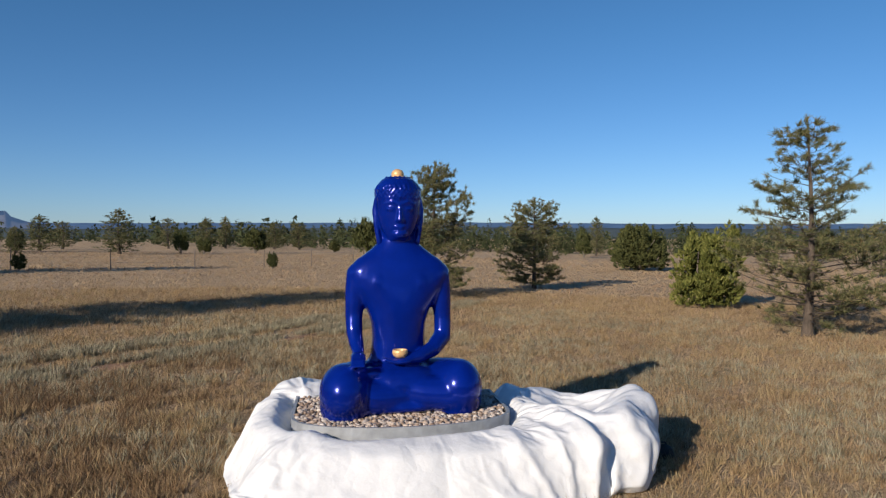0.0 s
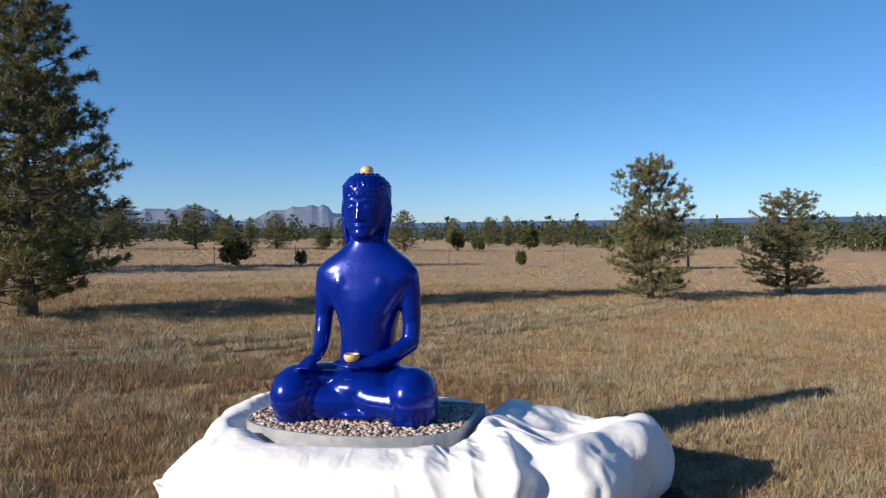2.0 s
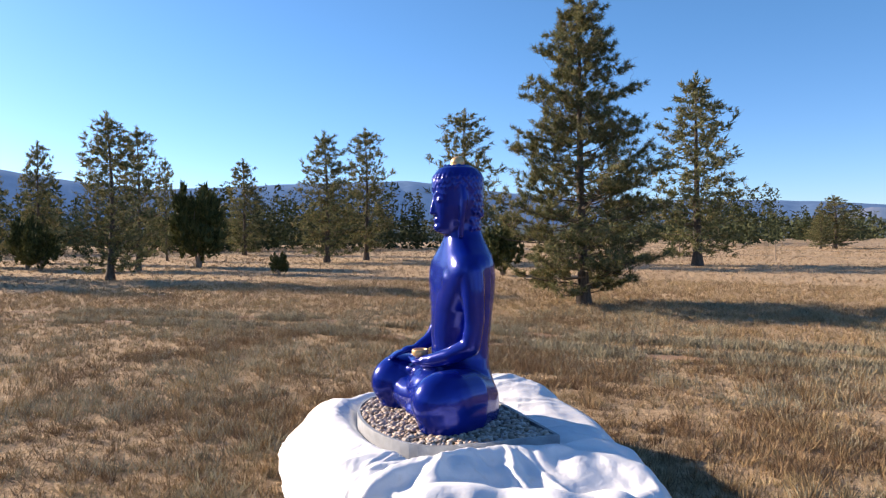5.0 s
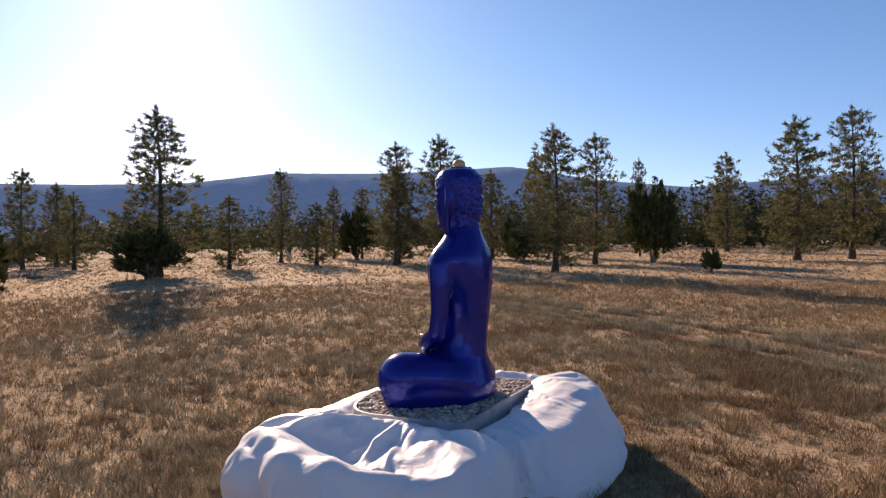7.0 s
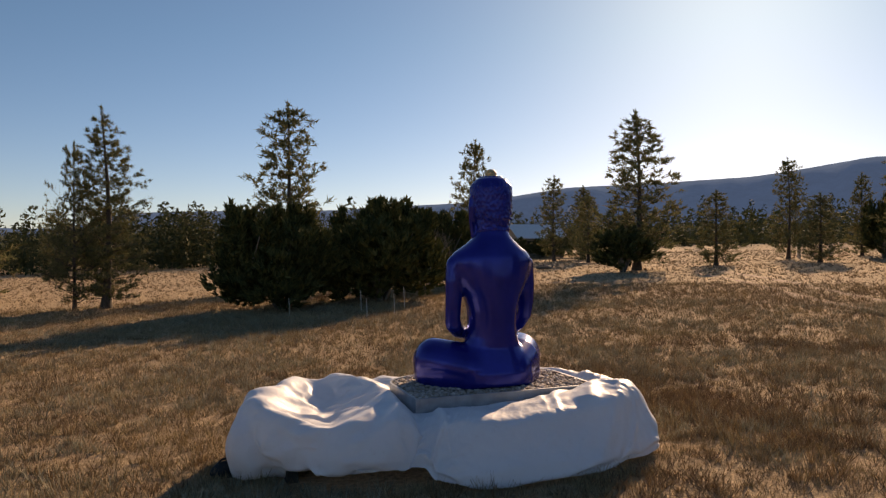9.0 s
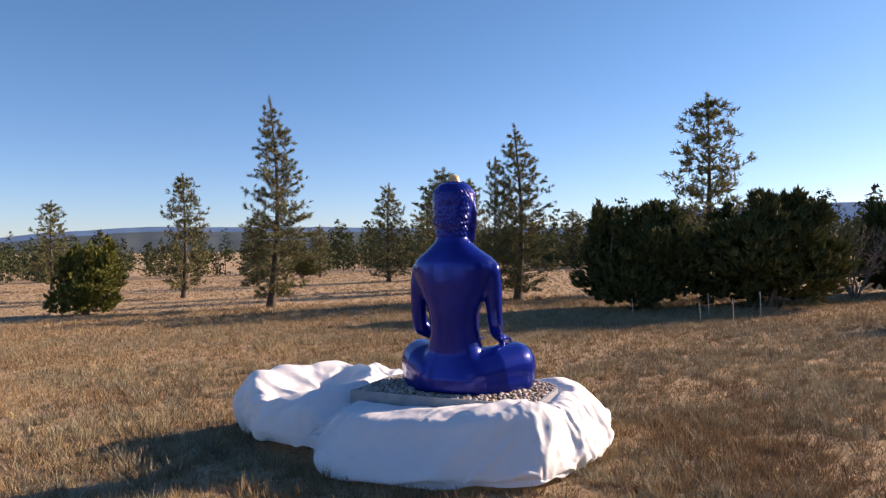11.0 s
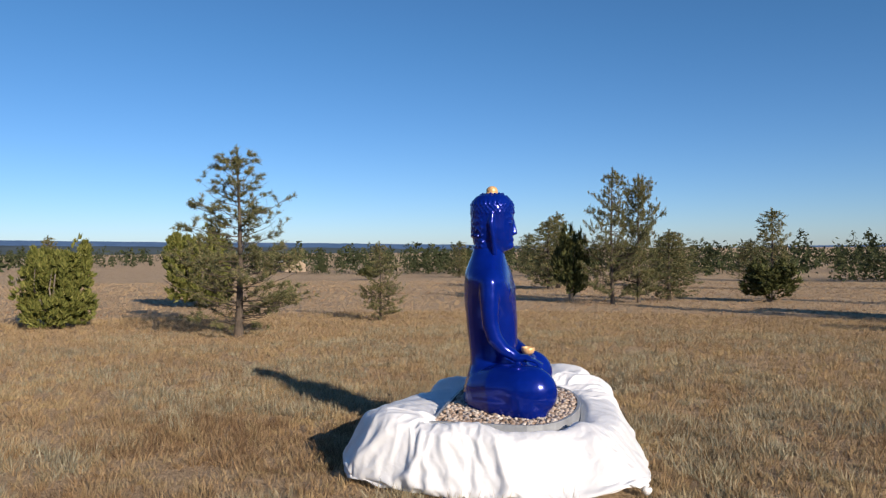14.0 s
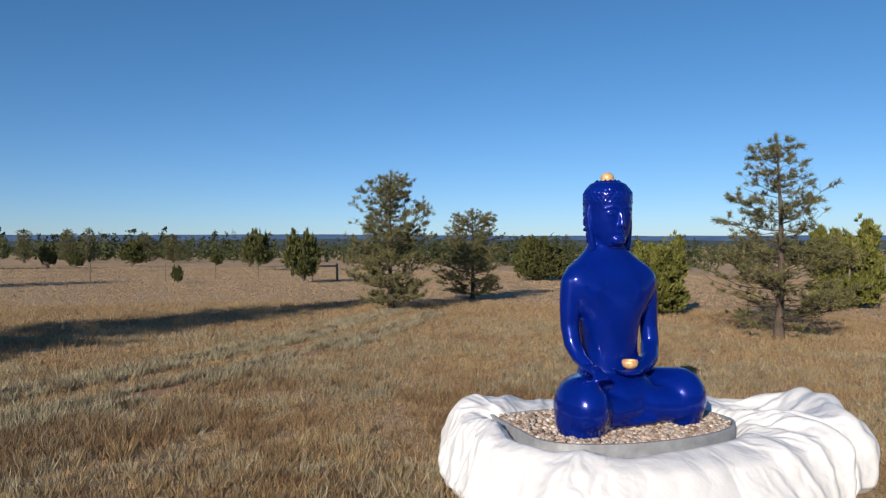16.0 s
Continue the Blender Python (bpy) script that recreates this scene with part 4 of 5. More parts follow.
    bmesh.ops.transform(hd, matrix=Matrix.Translation((0, 0.1, 2.57)) @ Matrix.Diagonal((1.02, 1.03, 1.085, 1)) @ Matrix.Translation((0, -0.1, -2.57)), verts=hd.verts)
    head = moulded(hd, 0.0115, 5)
    bm = bmesh.new()
    bm.from_mesh(body)
    bm.from_mesh(head)
    nblue = len(bm.faces)
    # flatten the underside where it rests on the gravel
    for v in bm.verts:
        v.co.z = max(v.co.z, 0.0)
    gold0 = nblue
    ball(bm, (0, 0.10, 2.595), (0.072, 0.072, 0.062), seg=24)
    ball(bm, (0, 0.10, 2.563), (0.084, 0.084, 0.028), seg=24)
    # bowl: outer and inner walls with a rolled lip
    prof = [(0.01, 0.0), (0.045, 0.003), (0.082, 0.03), (0.098, 0.065), (0.096, 0.095), (0.088, 0.108), (0.080, 0.100), (0.078, 0.07), (0.055, 0.03), (0.005, 0.02)]
    n = 28
    prof = [(0.86 * r, 0.86 * z) for r, z in prof]
    rings = [[bm.verts.new((-0.02 + r * math.cos(2 * math.pi * k / n), -0.33 + r * math.sin(2 * math.pi * k / n), 0.592 + z)) for k in range(n)] for r, z in prof]
    for r0, r1 in zip(rings, rings[1:]):
        for k in range(n):
            bm.faces.new((r0[k], r0[(k + 1) % n], r1[(k + 1) % n], r1[k]))
    bm.faces.ensure_lookup_table()
    for i, f in enumerate(bm.faces):
        f.smooth = True
        f.material_index = 1 if i >= gold0 else 0
    out = bpy.data.meshes.new("seated_statue")
    out.materials.append(M_BLUE)
    out.materials.append(M_GOLD)
    bm.to_mesh(out)
    bm.free()
    ob = new("seated_statue", out)
    ob.matrix_world = STATUE
    tagged(ob, "glossy deep blue seated statue with gold topknot and bowl", "statue")


build_statue()


# ---- tray of gravel under the statue ----
def tray_outline(grow=0.0, n=26):
    """D-shaped outline along the statue's own axes, counter-clockwise."""
    pts = [(-1.15 - grow, 0.62 + grow), (-1.15 - grow, -0.30)]
    for k in range(1, n):
        q = k / n
        pts.append(((-1.15 - grow) * math.cos(math.pi * q), -0.30 - (0.63 + grow) * math.sin(math.pi * q) ** 0.8))
    pts += [(1.15 + grow, -0.30), (1.15 + grow, 0.62 + grow)]
    return pts


def build_tray():
    root = thing("gravel_tray", STATUE @ Matrix.Translation((0, 0, 0)), "grey metal-edged tray filled with river pebbles", "planter")
    bm = bmesh.new()
    o, i = tray_outline(0.02), tray_outline(-0.012)
    z0, z1 = -0.30, 0.012
    vo0, vo1 = [bm.verts.new((x, y, z0)) for x, y in o], [bm.verts.new((x, y, z1)) for x, y in o]
    vi0, vi1 = [bm.verts.new((x, y, z0)) for x, y in i], [bm.verts.new((x, y, z1)) for x, y in i]
    n = len(o)
    for k in range(n):
        j = (k + 1) % n
        bm.faces.new((vo0[k], vo0[j], vo1[j], vo1[k]))
        bm.faces.new((vo1[k], vo1[j], vi1[j], vi1[k]))
        bm.faces.new((vi1[k], vi1[j], vi0[j], vi0[k]))
    bmesh.ops.recalc_face_normals(bm, faces=bm.faces)
    part("edging", bm, M_RIM, root, "grey metal edging")
    bm = bmesh.new()
    bm.faces.new([bm.verts.new((x, y, -0.03)) for x, y in tray_outline(-0.013)])
    lo = [bm.verts.new((x, y, -0.2)) for x, y in tray_outline(-0.013)]
    top = list(bm.verts)[:len(lo)]
    for k in range(len(lo)):
        j = (k + 1) % len(lo)
        bm.faces.new((top[k], lo[k], lo[j], top[j]))
    bm.faces.new(lo[::-1])
    bmesh.ops.recalc_face_normals(bm, faces=bm.faces)
    part("bed", bm, M_DARK, root)


build_tray()


def build_pebbles():
    rng = np.random.default_rng(9)
    poly = tray_outline(-0.03)
    def inside(x, y):
        hit = False
        for (x0, y0), (x1, y1) in zip(poly, poly[1:] + poly[:1]):
            if (y0 > y) != (y1 > y) and x < (x1 - x0) * (y - y0) / (y1 - y0) + x0:
                hit = not hit
        return hit
    bm = bmesh.new()
    bmesh.ops.create_icosphere(bm, subdivisions=1, radius=1.0)
    bm.verts.ensure_lookup_table()
    bv = np.array([v.co for v in bm.verts])
    bf = np.array([[v.index for v in f.verts] for f in bm.faces])
    bm.free()
    s = Soup()
    k = 0
    while k < 3400:
        x, y = rng.uniform(-1.15, 1.15), rng.uniform(-0.95, 0.62)
        if not inside(x, y):
            continue
        k += 1
        r = rng.uniform(0.017, 0.036)
        v = bv * (r * rng.uniform(0.8, 1.3), r * rng.uniform(0.7, 1.1), r * rng.uniform(0.5, 0.8)) * (1 + rng.normal(size=(len(bv), 1)) * 0.08)
        a = rng.uniform(0, 6.28)
        c, sn = math.cos(a), math.sin(a)
        v = v @ np.array(((c, sn, 0), (-sn, c, 0), (0, 0, 1))) + (x, y, -0.02 + rng.uniform(0, 0.028))
        s.add(v, bf)
    ob = part("gravel", s.mesh("gravel"), M_PEBBLE, None, "loose bed of brown, grey and cream river pebbles", True)
    ob.matrix_world = STATUE
    tagged(ob, category="gravel", kind="stuff")


build_pebbles()


# ---- plinth hidden under the tarp ----
def build_plinth():
    root = thing("timber_plinth", STATUE @ Matrix.Translation((0, 0, -BASE_Z)), "dark timber plinth beneath the white tarp", "plinth")
    for k in range(9):
        bm = bmesh.new()
        bmesh.ops.create_cube(bm, size=1.0, matrix=Matrix.Translation((-1.12 + 0.28 * k, -0.1, 0.19)) @ Matrix.Diagonal((0.26, 1.75, 0.05, 1)))
        bmesh.ops.bevel(bm, geom=bm.edges[:], offset=0.006, segments=1, affect='EDGES')
        part("plank", bm, M_DARK, root)
    for x in (-1.0, 0.0, 1.0):
        bm = bmesh.new()
        bmesh.ops.create_cube(bm, size=1.0, matrix=Matrix.Translation((x, -0.1, -0.05)) @ Matrix.Diagonal((0.16, 1.7, 0.43, 1)))
        bmesh.ops.bevel(bm, geom=bm.edges[:], offset=0.008, segments=1, affect='EDGES')
        part("beam", bm, M_DARK, root)


build_plinth()


def build_pallet():
    """A low dark pallet under the bunched end of the tarp, added to keep that gap dark; its form is guessed."""
    root = thing("timber_pallet", STATUE @ Matrix.Translation((2.02, 0.12, -BASE_Z)), "low dark timber pallet added to darken the gap under the bunched tarp end", "pallet")
    for k in range(6):
        bm = bmesh.new()
        bmesh.ops.create_cube(bm, size=1.0, matrix=Matrix.Translation((0, -0.45 + 0.18 * k, 0.04)) @ Matrix.Diagonal((1.15, 0.16, 0.03, 1)))
        bmesh.ops.bevel(bm, geom=bm.edges[:], offset=0.005, segments=1, affect='EDGES')
        part("plank", bm, M_DARK, root)
    for x in (-0.5, 0.0, 0.5):
        bm = bmesh.new()
        bmesh.ops.create_cube(bm, size=1.0, matrix=Matrix.Translation((x, 0, -0.145)) @ Matrix.Diagonal((0.12, 1.05, 0.34, 1)))
        bmesh.ops.bevel(bm, geom=bm.edges[:], offset=0.006, segments=1, affect='EDGES')
        part("beam", bm, M_DARK, root)


build_pallet()

# ---- the tarp: polar angle in degrees, outer radius, height of its top, how far its foot stands out ----
TC = Vector((-0.40, 8.10, 0))
TARP = [(-180, 1.95, 0.51, 0.13), (-165, 1.92, 0.47, 0.16), (-150, 2.00, 0.45, 0.18), (-136, 2.06, 0.46, 0.20), (-126, 2.25, 0.44, 0.34), (-118, 2.27, 0.42, 0.40), (-106, 2.08, 0.40, 0.34), (-92, 1.86, 0.38, 0.24),
        (-70, 1.76, 0.37, 0.20), (-50, 1.87, 0.38, 0.18), (-32, 2.10, 0.40, 0.14), (-20, 2.34, 0.42, 0.07), (-10, 2.50, 0.42, 0.01), (8, 2.56, 0.43, -0.02), (18, 2.74, 0.45, -0.10), (30, 2.66, 0.43, 0.08),
        (42, 2.36, 0.42, 0.26), (52, 1.98, 0.38, 0.26), (60, 1.74, 0.33, 0.20), (67, 1.68, 0.35, 0.26), (74, 1.76, 0.37, 0.32), (90, 1.74, 0.38, 0.32), (106, 1.74, 0.41, 0.32), (130, 1.82, 0.45, 0.28), (146, 1.99, 0.50, 0.24),
        (156, 2.08, 0.52, 0.20), (166, 1.98, 0.53, 0.15), (180, 1.95, 0.51, 0.13)]
# rolls and hollows: from, to, width, height
TARP_FOLDS = [((0.66, 8.42), (0.92, 8.02), 0.13, 0.13), ((0.92, 8.02), (1.25, 7.62), 0.14, 0.15), ((1.25, 7.62), (1.50, 7.25), 0.13, 0.14), ((1.50, 7.25), (1.55, 6.75), 0.12, 0.09), ((0.70, 7.90), (1.20, 7.05), 0.09, 0.06),
              ((0.50, 7.80), (0.80, 6.95), 0.09, 0.04), ((1.85, 7.65), (2.08, 8.35), 0.24, 0.16), ((2.08, 8.35), (2.22, 8.90), 0.24, 0.24), ((2.22, 8.90), (1.50, 9.30), 0.20, 0.10), ((0.80, 8.75), (1.35, 9.50), 0.15, 0.07), ((0.62, 8.95), (0.78, 9.60), 0.10, 0.08),
              ((0.46, 8.75), (0.30, 10.2), 0.12, -0.17), ((1.38, 8.40), (1.62, 9.05), 0.34, -0.21), ((1.15, 9.15), (1.75, 9.45), 0.16, -0.07), ((1.62, 8.0), (1.72, 7.2), 0.13, -0.09), ((-1.50, 9.0), (-1.78, 8.2), 0.12, 0.06), ((-2.05, 8.6), (-1.60, 9.3), 0.13, 0.06),
              ((-1.60, 8.2), (-2.0, 7.4), 0.10, 0.04), ((-1.4, 9.45), (0.1, 9.80), 0.14, -0.03), ((-1.1, 6.9), (-1.6, 6.3), 0.12, 0.05)]


def fold_height(x, y):
    """Long rolls and hollows of the bunched cloth, with fairly sharp crests."""
    s = 0.0
    for (x0, y0), (x1, y1), w, h in sorted(TARP_FOLDS, key=lambda q: -q[3]):
        dx, dy = x1 - x0, y1 - y0
        t = min(1.0, max(0.0, ((x - x0) * dx + (y - y0) * dy) / (dx * dx + dy * dy)))
        d = math.hypot(x - x0 - t * dx, y - y0 - t * dy) / w
        e = h * max(0.0, 1.0 - d / 1.9)
        s = max(s, e) if h > 0 else s + e
    return s


def tarp_edges(th):
    """Where the ray at angle th leaves the tray, and the mound's own edge and height."""
    inv = STATUE.inverted()
    poly = tray_outline(0.0)
    c, s = math.cos(th), math.sin(th)
    o = inv @ Vector((TC.x, TC.y, BASE_Z))
    d = inv.to_3x3() @ Vector((c, s, 0))
    ri = 0.9
    for (x0, y0), (x1, y1) in zip(poly, poly[1:] + poly[:1]):
        ex, ey = x1 - x0, y1 - y0
        den = d.x * ey - d.y * ex
        if abs(den) > 1e-9:
            t = ((x0 - o.x) * ey - (y0 - o.y) * ex) / den
            u = ((x0 - o.x) * d.y - (y0 - o.y) * d.x) / den
            if t > 0 and -1e-6 <= u <= 1 + 1e-6:
                ri = t
    return ri + 0.03


def sheet_normals(P, c, s):
    """The outward direction of a ring-shaped sheet, at every point."""
    N = np.cross(np.gradient(P, axis=1), np.roll(P, -1, 0) - np.roll(P, 1, 0))
    rad = np.stack([c, s], 1)[:, None, :]
    N *= np.sign(N[..., 2] + 0.5 * (N[..., :2] * rad).sum(-1))[..., None]
    for _ in range(4):
        N[:, 1:-1] = 0.5 * N[:, 1:-1] + 0.25 * (N[:, :-2] + N[:, 2:])
        N = 0.5 * N + 0.25 * (np.roll(N, 1, 0) + np.roll(N, -1, 0))
    return N / (np.linalg.norm(N, axis=2)[..., None] + 1e-9)


def facets(a, b, table):
    """Crumpled relief of a stiff sheet: random heights joined by flat triangles with sharp creases."""
    k = (a + b) * 0.366
    u, v = a + k, b + k
    i, j = np.floor(u).astype(int), np.floor(v).astype(int)
    fu, fv = u - i, v - j
    n = len(table)
    def h(p, q):
        return table[(p * 73 + q * 151 + (p * q) % 17) % n]
    h00, h11 = h(i, j), h(i + 1, j + 1)
    lo = h00 + (h(i + 1, j) - h00) * fu + (h11 - h(i + 1, j)) * fv
    hi = h00 + (h(i, j + 1) - h00) * fv + (h11 - h(i, j + 1)) * fu
    return np.where(fu > fv, lo, hi)


def settle(P, slack, held, frames):
    """Lets a ring-shaped sheet that is too large for its form buckle and hang over that form, as stiff cloth. slack, held: 0 to 1 at each point."""
    nth, nph = P.shape[:2]
    i = np.arange(nth)[:, None]
    j = np.arange(nph - 1)[None, :]
    ii = (i + 1) % nth
    f = np.stack([i * nph + j, i * nph + j + 1, ii * nph + j + 1, ii * nph + j], -1).reshape(-1, 4)
    th = np.arctan2(P[:, -1, 1] - TC.y, P[:, -1, 0] - TC.x)
    N = sheet_normals(P, np.cos(th), np.sin(th))
    form = new("form", mesh_np("form", (P - N * 0.035).reshape(-1, 3), f))
    form.modifiers.new("collision", 'COLLISION')
    form.collision.thickness_outer, form.collision.cloth_friction = 0.012, 5.0
    sheet = new("loose_sheet", mesh_np("loose_sheet", P.reshape(-1, 3), f))
    for name, weights in (("taut", 1.0 - slack), ("held", held)):
        g = sheet.vertex_groups.new(name=name)
        w = np.round(weights.ravel(), 2)
        for value in np.unique(w):
            g.add(np.nonzero(w == value)[0].tolist(), float(value), 'REPLACE')
    cloth = sheet.modifiers.new("cloth", 'CLOTH')
    q = cloth.settings
    q.quality, q.mass, q.air_damping = 6, 0.15, 2.0
    q.tension_stiffness = q.compression_stiffness = 30.0
    q.shear_stiffness, q.bending_stiffness, q.bending_damping = 12.0, 0.12, 1.0
    q.vertex_group_mass, q.pin_stiffness = "held", 1.0
    q.vertex_group_shrink, q.shrink_min, q.shrink_max = "taut", -0.25, -0.002
    cloth.collision_settings.distance_min = 0.006
    cloth.collision_settings.use_self_collision = False
    cloth.point_cache.frame_start, cloth.point_cache.frame_end = 1, frames
    for k in range(1, frames + 1):
        scene.frame_set(k)
    out = np.zeros(nth * nph * 3, dtype=np.float32)
    sheet.evaluated_get(bpy.context.evaluated_depsgraph_get()).data.vertices.foreach_get("co", out)
    scene.frame_set(1)
    for ob in (sheet, form):
        bpy.data.objects.remove(ob)
    return out.reshape(P.shape).astype(float)


def build_tarp():
    """A stiff sheet drawn round the tray: taut before and behind, bunched and creased at the sides."""
    rng = np.random.default_rng(18)
    nth, nph = 350, 50
    A = [q[0] for q in TARP]
    deg = -180 + 360 * np.arange(nth) / nth
    th = np.radians(deg)
    ro, zt, lean = (np.interp(deg, A, [q[k] for q in TARP]) for k in (1, 2, 3))
    ri = np.array([tarp_edges(t) for t in th])
    for _ in range(2):
        ri = np.maximum(ri, 0.5 * ri + 0.25 * (np.roll(ri, 1) + np.roll(ri, -1)))
    c, s = np.cos(th), np.sin(th)
    wing = np.exp(-((deg - 8) / 42.0) ** 2)
    left = np.exp(-((np.abs(deg) - 172) / 32.0) ** 2)
    rough = np.clip(wing + 0.22 * np.exp(-((deg + 122) / 22.0) ** 2) + 0.28 * left + 0.12 * np.exp(-((deg - 108) / 30.0) ** 2), 0, 1.0)       # where the cloth is bunched
    gz = ground_np(TC.x + c * ro, TC.y + s * ro)
    top = ro - np.maximum(lean, 0.0) - 0.05
    foot = ro + np.minimum(lean, 0.0) * 2.0 - 0.28 * np.exp(-((deg - 18) / 28.0) ** 2)
    lift = 0.03 + 0.18 * np.exp(-((deg - 18) / 26.0) ** 2) + 0.20 * np.clip((deg - 20) / 15, 0, 1) * np.clip((66 - deg) / 4, 0, 1) + 0.10 * np.exp(-((deg + 120) / 10.0) ** 2)
    touch = np.clip(np.exp(-((np.abs(deg) - 180) / 24.0) ** 2) + np.exp(-((deg - 12) / 30.0) ** 2), 0, 1)     # where it reaches the tray's rim
    zin = 0.345 + 0.06 * np.maximum(touch, np.exp(-((deg + 65) / 38.0) ** 4))
    # control points of the section: under the rim, beside it, the shoulder, the belly, the foot, the turned-in hem
    R = np.stack([ri - 0.02, ri + 0.03, ri + 0.10, 0.5 * (ri + top), top - 0.12, top, 0.5 * (top + ro) + 0.02, ro * 0.6 + foot * 0.4, foot, foot - 0.07], 1)
    Z = np.stack([zin - 0.10, zin - 0.03, np.maximum(zin + 0.02, 0.55 * zin + 0.45 * zt), zt + 0.015, zt - 0.01, zt - 0.05, 0.58 * zt + 0.42 * gz, 0.30 * zt + 0.70 * gz, gz + lift + 0.02, gz + lift], 1)
    seg = np.concatenate([np.zeros((nth, 1)), np.cumsum(np.hypot(np.diff(R, axis=1), np.diff(Z, axis=1)), 1)], 1)
    P = np.zeros((nth, nph, 3))
    for i in range(nth):
        q = np.linspace(0, seg[i, -1], nph)
        r, z = np.interp(q, seg[i], R[i]), np.interp(q, seg[i], Z[i])
        for _ in range(3):
            r[1:-1] = 0.5 * r[1:-1] + 0.25 * (r[:-2] + r[2:])
            z[1:-1] = 0.5 * z[1:-1] + 0.25 * (z[:-2] + z[2:])
        P[i, :, 0], P[i, :, 1], P[i, :, 2] = TC.x + c[i] * r, TC.y + s[i] * r, z
    inner = np.clip((np.arange(nph) - 2) / 5.0, 0, 1)[None, :]
    outer = np.clip((nph - 1 - np.arange(nph)) / 12.0, 0, 1)[None, :]
    folds = np.array([[fold_height(p[0], p[1]) for p in row] for row in P])
    P += sheet_normals(P, c, s) * (folds * outer * inner)[..., None]
    row = np.arange(nph)[None, :] / (nph - 1.0)
    held = np.where(row < 0.04, 1.0, np.where(row > 0.985, 0.6, 0.0)) + 0 * rough[:, None]
    P = settle(P, rough[:, None] * np.clip(row / 0.15, 0, 1), held, 26)
    # stiff creases between flat panels
    run = np.linalg.norm(np.diff(P, axis=1, prepend=P[:, :1]), axis=2).cumsum(1) + ri[:, None]
    ua, ub = run * c[:, None], run * s[:, None]
    crumple = facets(ua * 2.1 + 0.4 * ub, ub * 1.9, rng.uniform(-1, 1, 997)) * (0.011 + 0.056 * rough[:, None]) + facets(ub * 4.6, ua * 4.1 - ub, rng.uniform(-1, 1, 997)) * (0.008 + 0.020 * rough[:, None])
    crumple += facets(ua * 8.3 - 0.7 * ub, ub * 7.6, rng.uniform(-1, 1, 997)) * (0.003 + 0.009 * rough[:, None])
    P += sheet_normals(P, c, s) * (crumple * np.clip(row / 0.2 - 0.2, 0, 1))[..., None]
    P[..., 2] = np.maximum(P[..., 2], ground_np(P[..., 0], P[..., 1]) + 0.012)
    i = np.arange(nth)[:, None]
    j = np.arange(nph - 1)[None, :]
    ii = (i + 1) % nth
    f = np.stack([i * nph + j, i * nph + j + 1, ii * nph + j + 1, ii * nph + j], -1).reshape(-1, 4)
    root = thing("white_tarp", Matrix.Identity(4), "crumpled white tarpaulin bunched round the statue's gravel base", "tarp")
    sheet = part("sheet", mesh_np("sheet", P.reshape(-1, 3), f), M_TARP, root, "", True)
    fine = sheet.modifiers.new("fine", 'SUBSURF')
    fine.levels = fine.render_levels = 1
    # a knotted corner that hangs from the sheet
    bm = bmesh.new()
    kx, ky = -1.27, 6.10
    z0 = ground_z(kx, ky)
    for dx, dy, dz, r in ((0, 0, 0.16, 0.045), (0.03, -0.02, 0.11, 0.035), (-0.03, -0.03, 0.07, 0.05), (0.04, -0.05, 0.05, 0.04)):
        ball(bm, (kx + dx, ky + dy, z0 + dz), (r, r * 0.8, r * 0.9), (25 * dx * 40, 30, 40), 10)
    for v in bm.verts:
        v.co += 0.012 * noise.noise_vector(v.co * 22)
    part("knotted_corner", bm, M_TARP, root, "knotted loose corner", True)


def build_bag(x, y):
    """A small black weight by the corner of the tarp."""
    bm = bmesh.new()
    bmesh.ops.create_icosphere(bm, subdivisions=3, radius=1.0)
    for v in bm.verts:
        p = v.co.copy()
        v.co = Vector((p.x * 0.17, p.y * 0.12, max(p.z, -0.55) * 0.10)) + 0.022 * noise.noise_vector(p * 1.9)
    root = thing("black_bag", Matrix.Translation((x, y, ground_z(x, y) + 0.055)) @ Matrix.Rotation(0.7, 4, 'Z'), "small black weighted bag beside the tarp's corner", "bag")
    part("body", bm, M_BLACK, root, "", True)
    s = Soup()
    s.tube(np.array([(-0.09, 0, 0.08), (-0.04, 0.01, 0.13), (0.04, -0.01, 0.13), (0.09, 0, 0.08)]), (0.012, 0.012, 0.012, 0.012), 6)
    part("strap", s.mesh("strap"), M_BLACK, root)


build_tarp()
build_bag(2.52, 8.82)


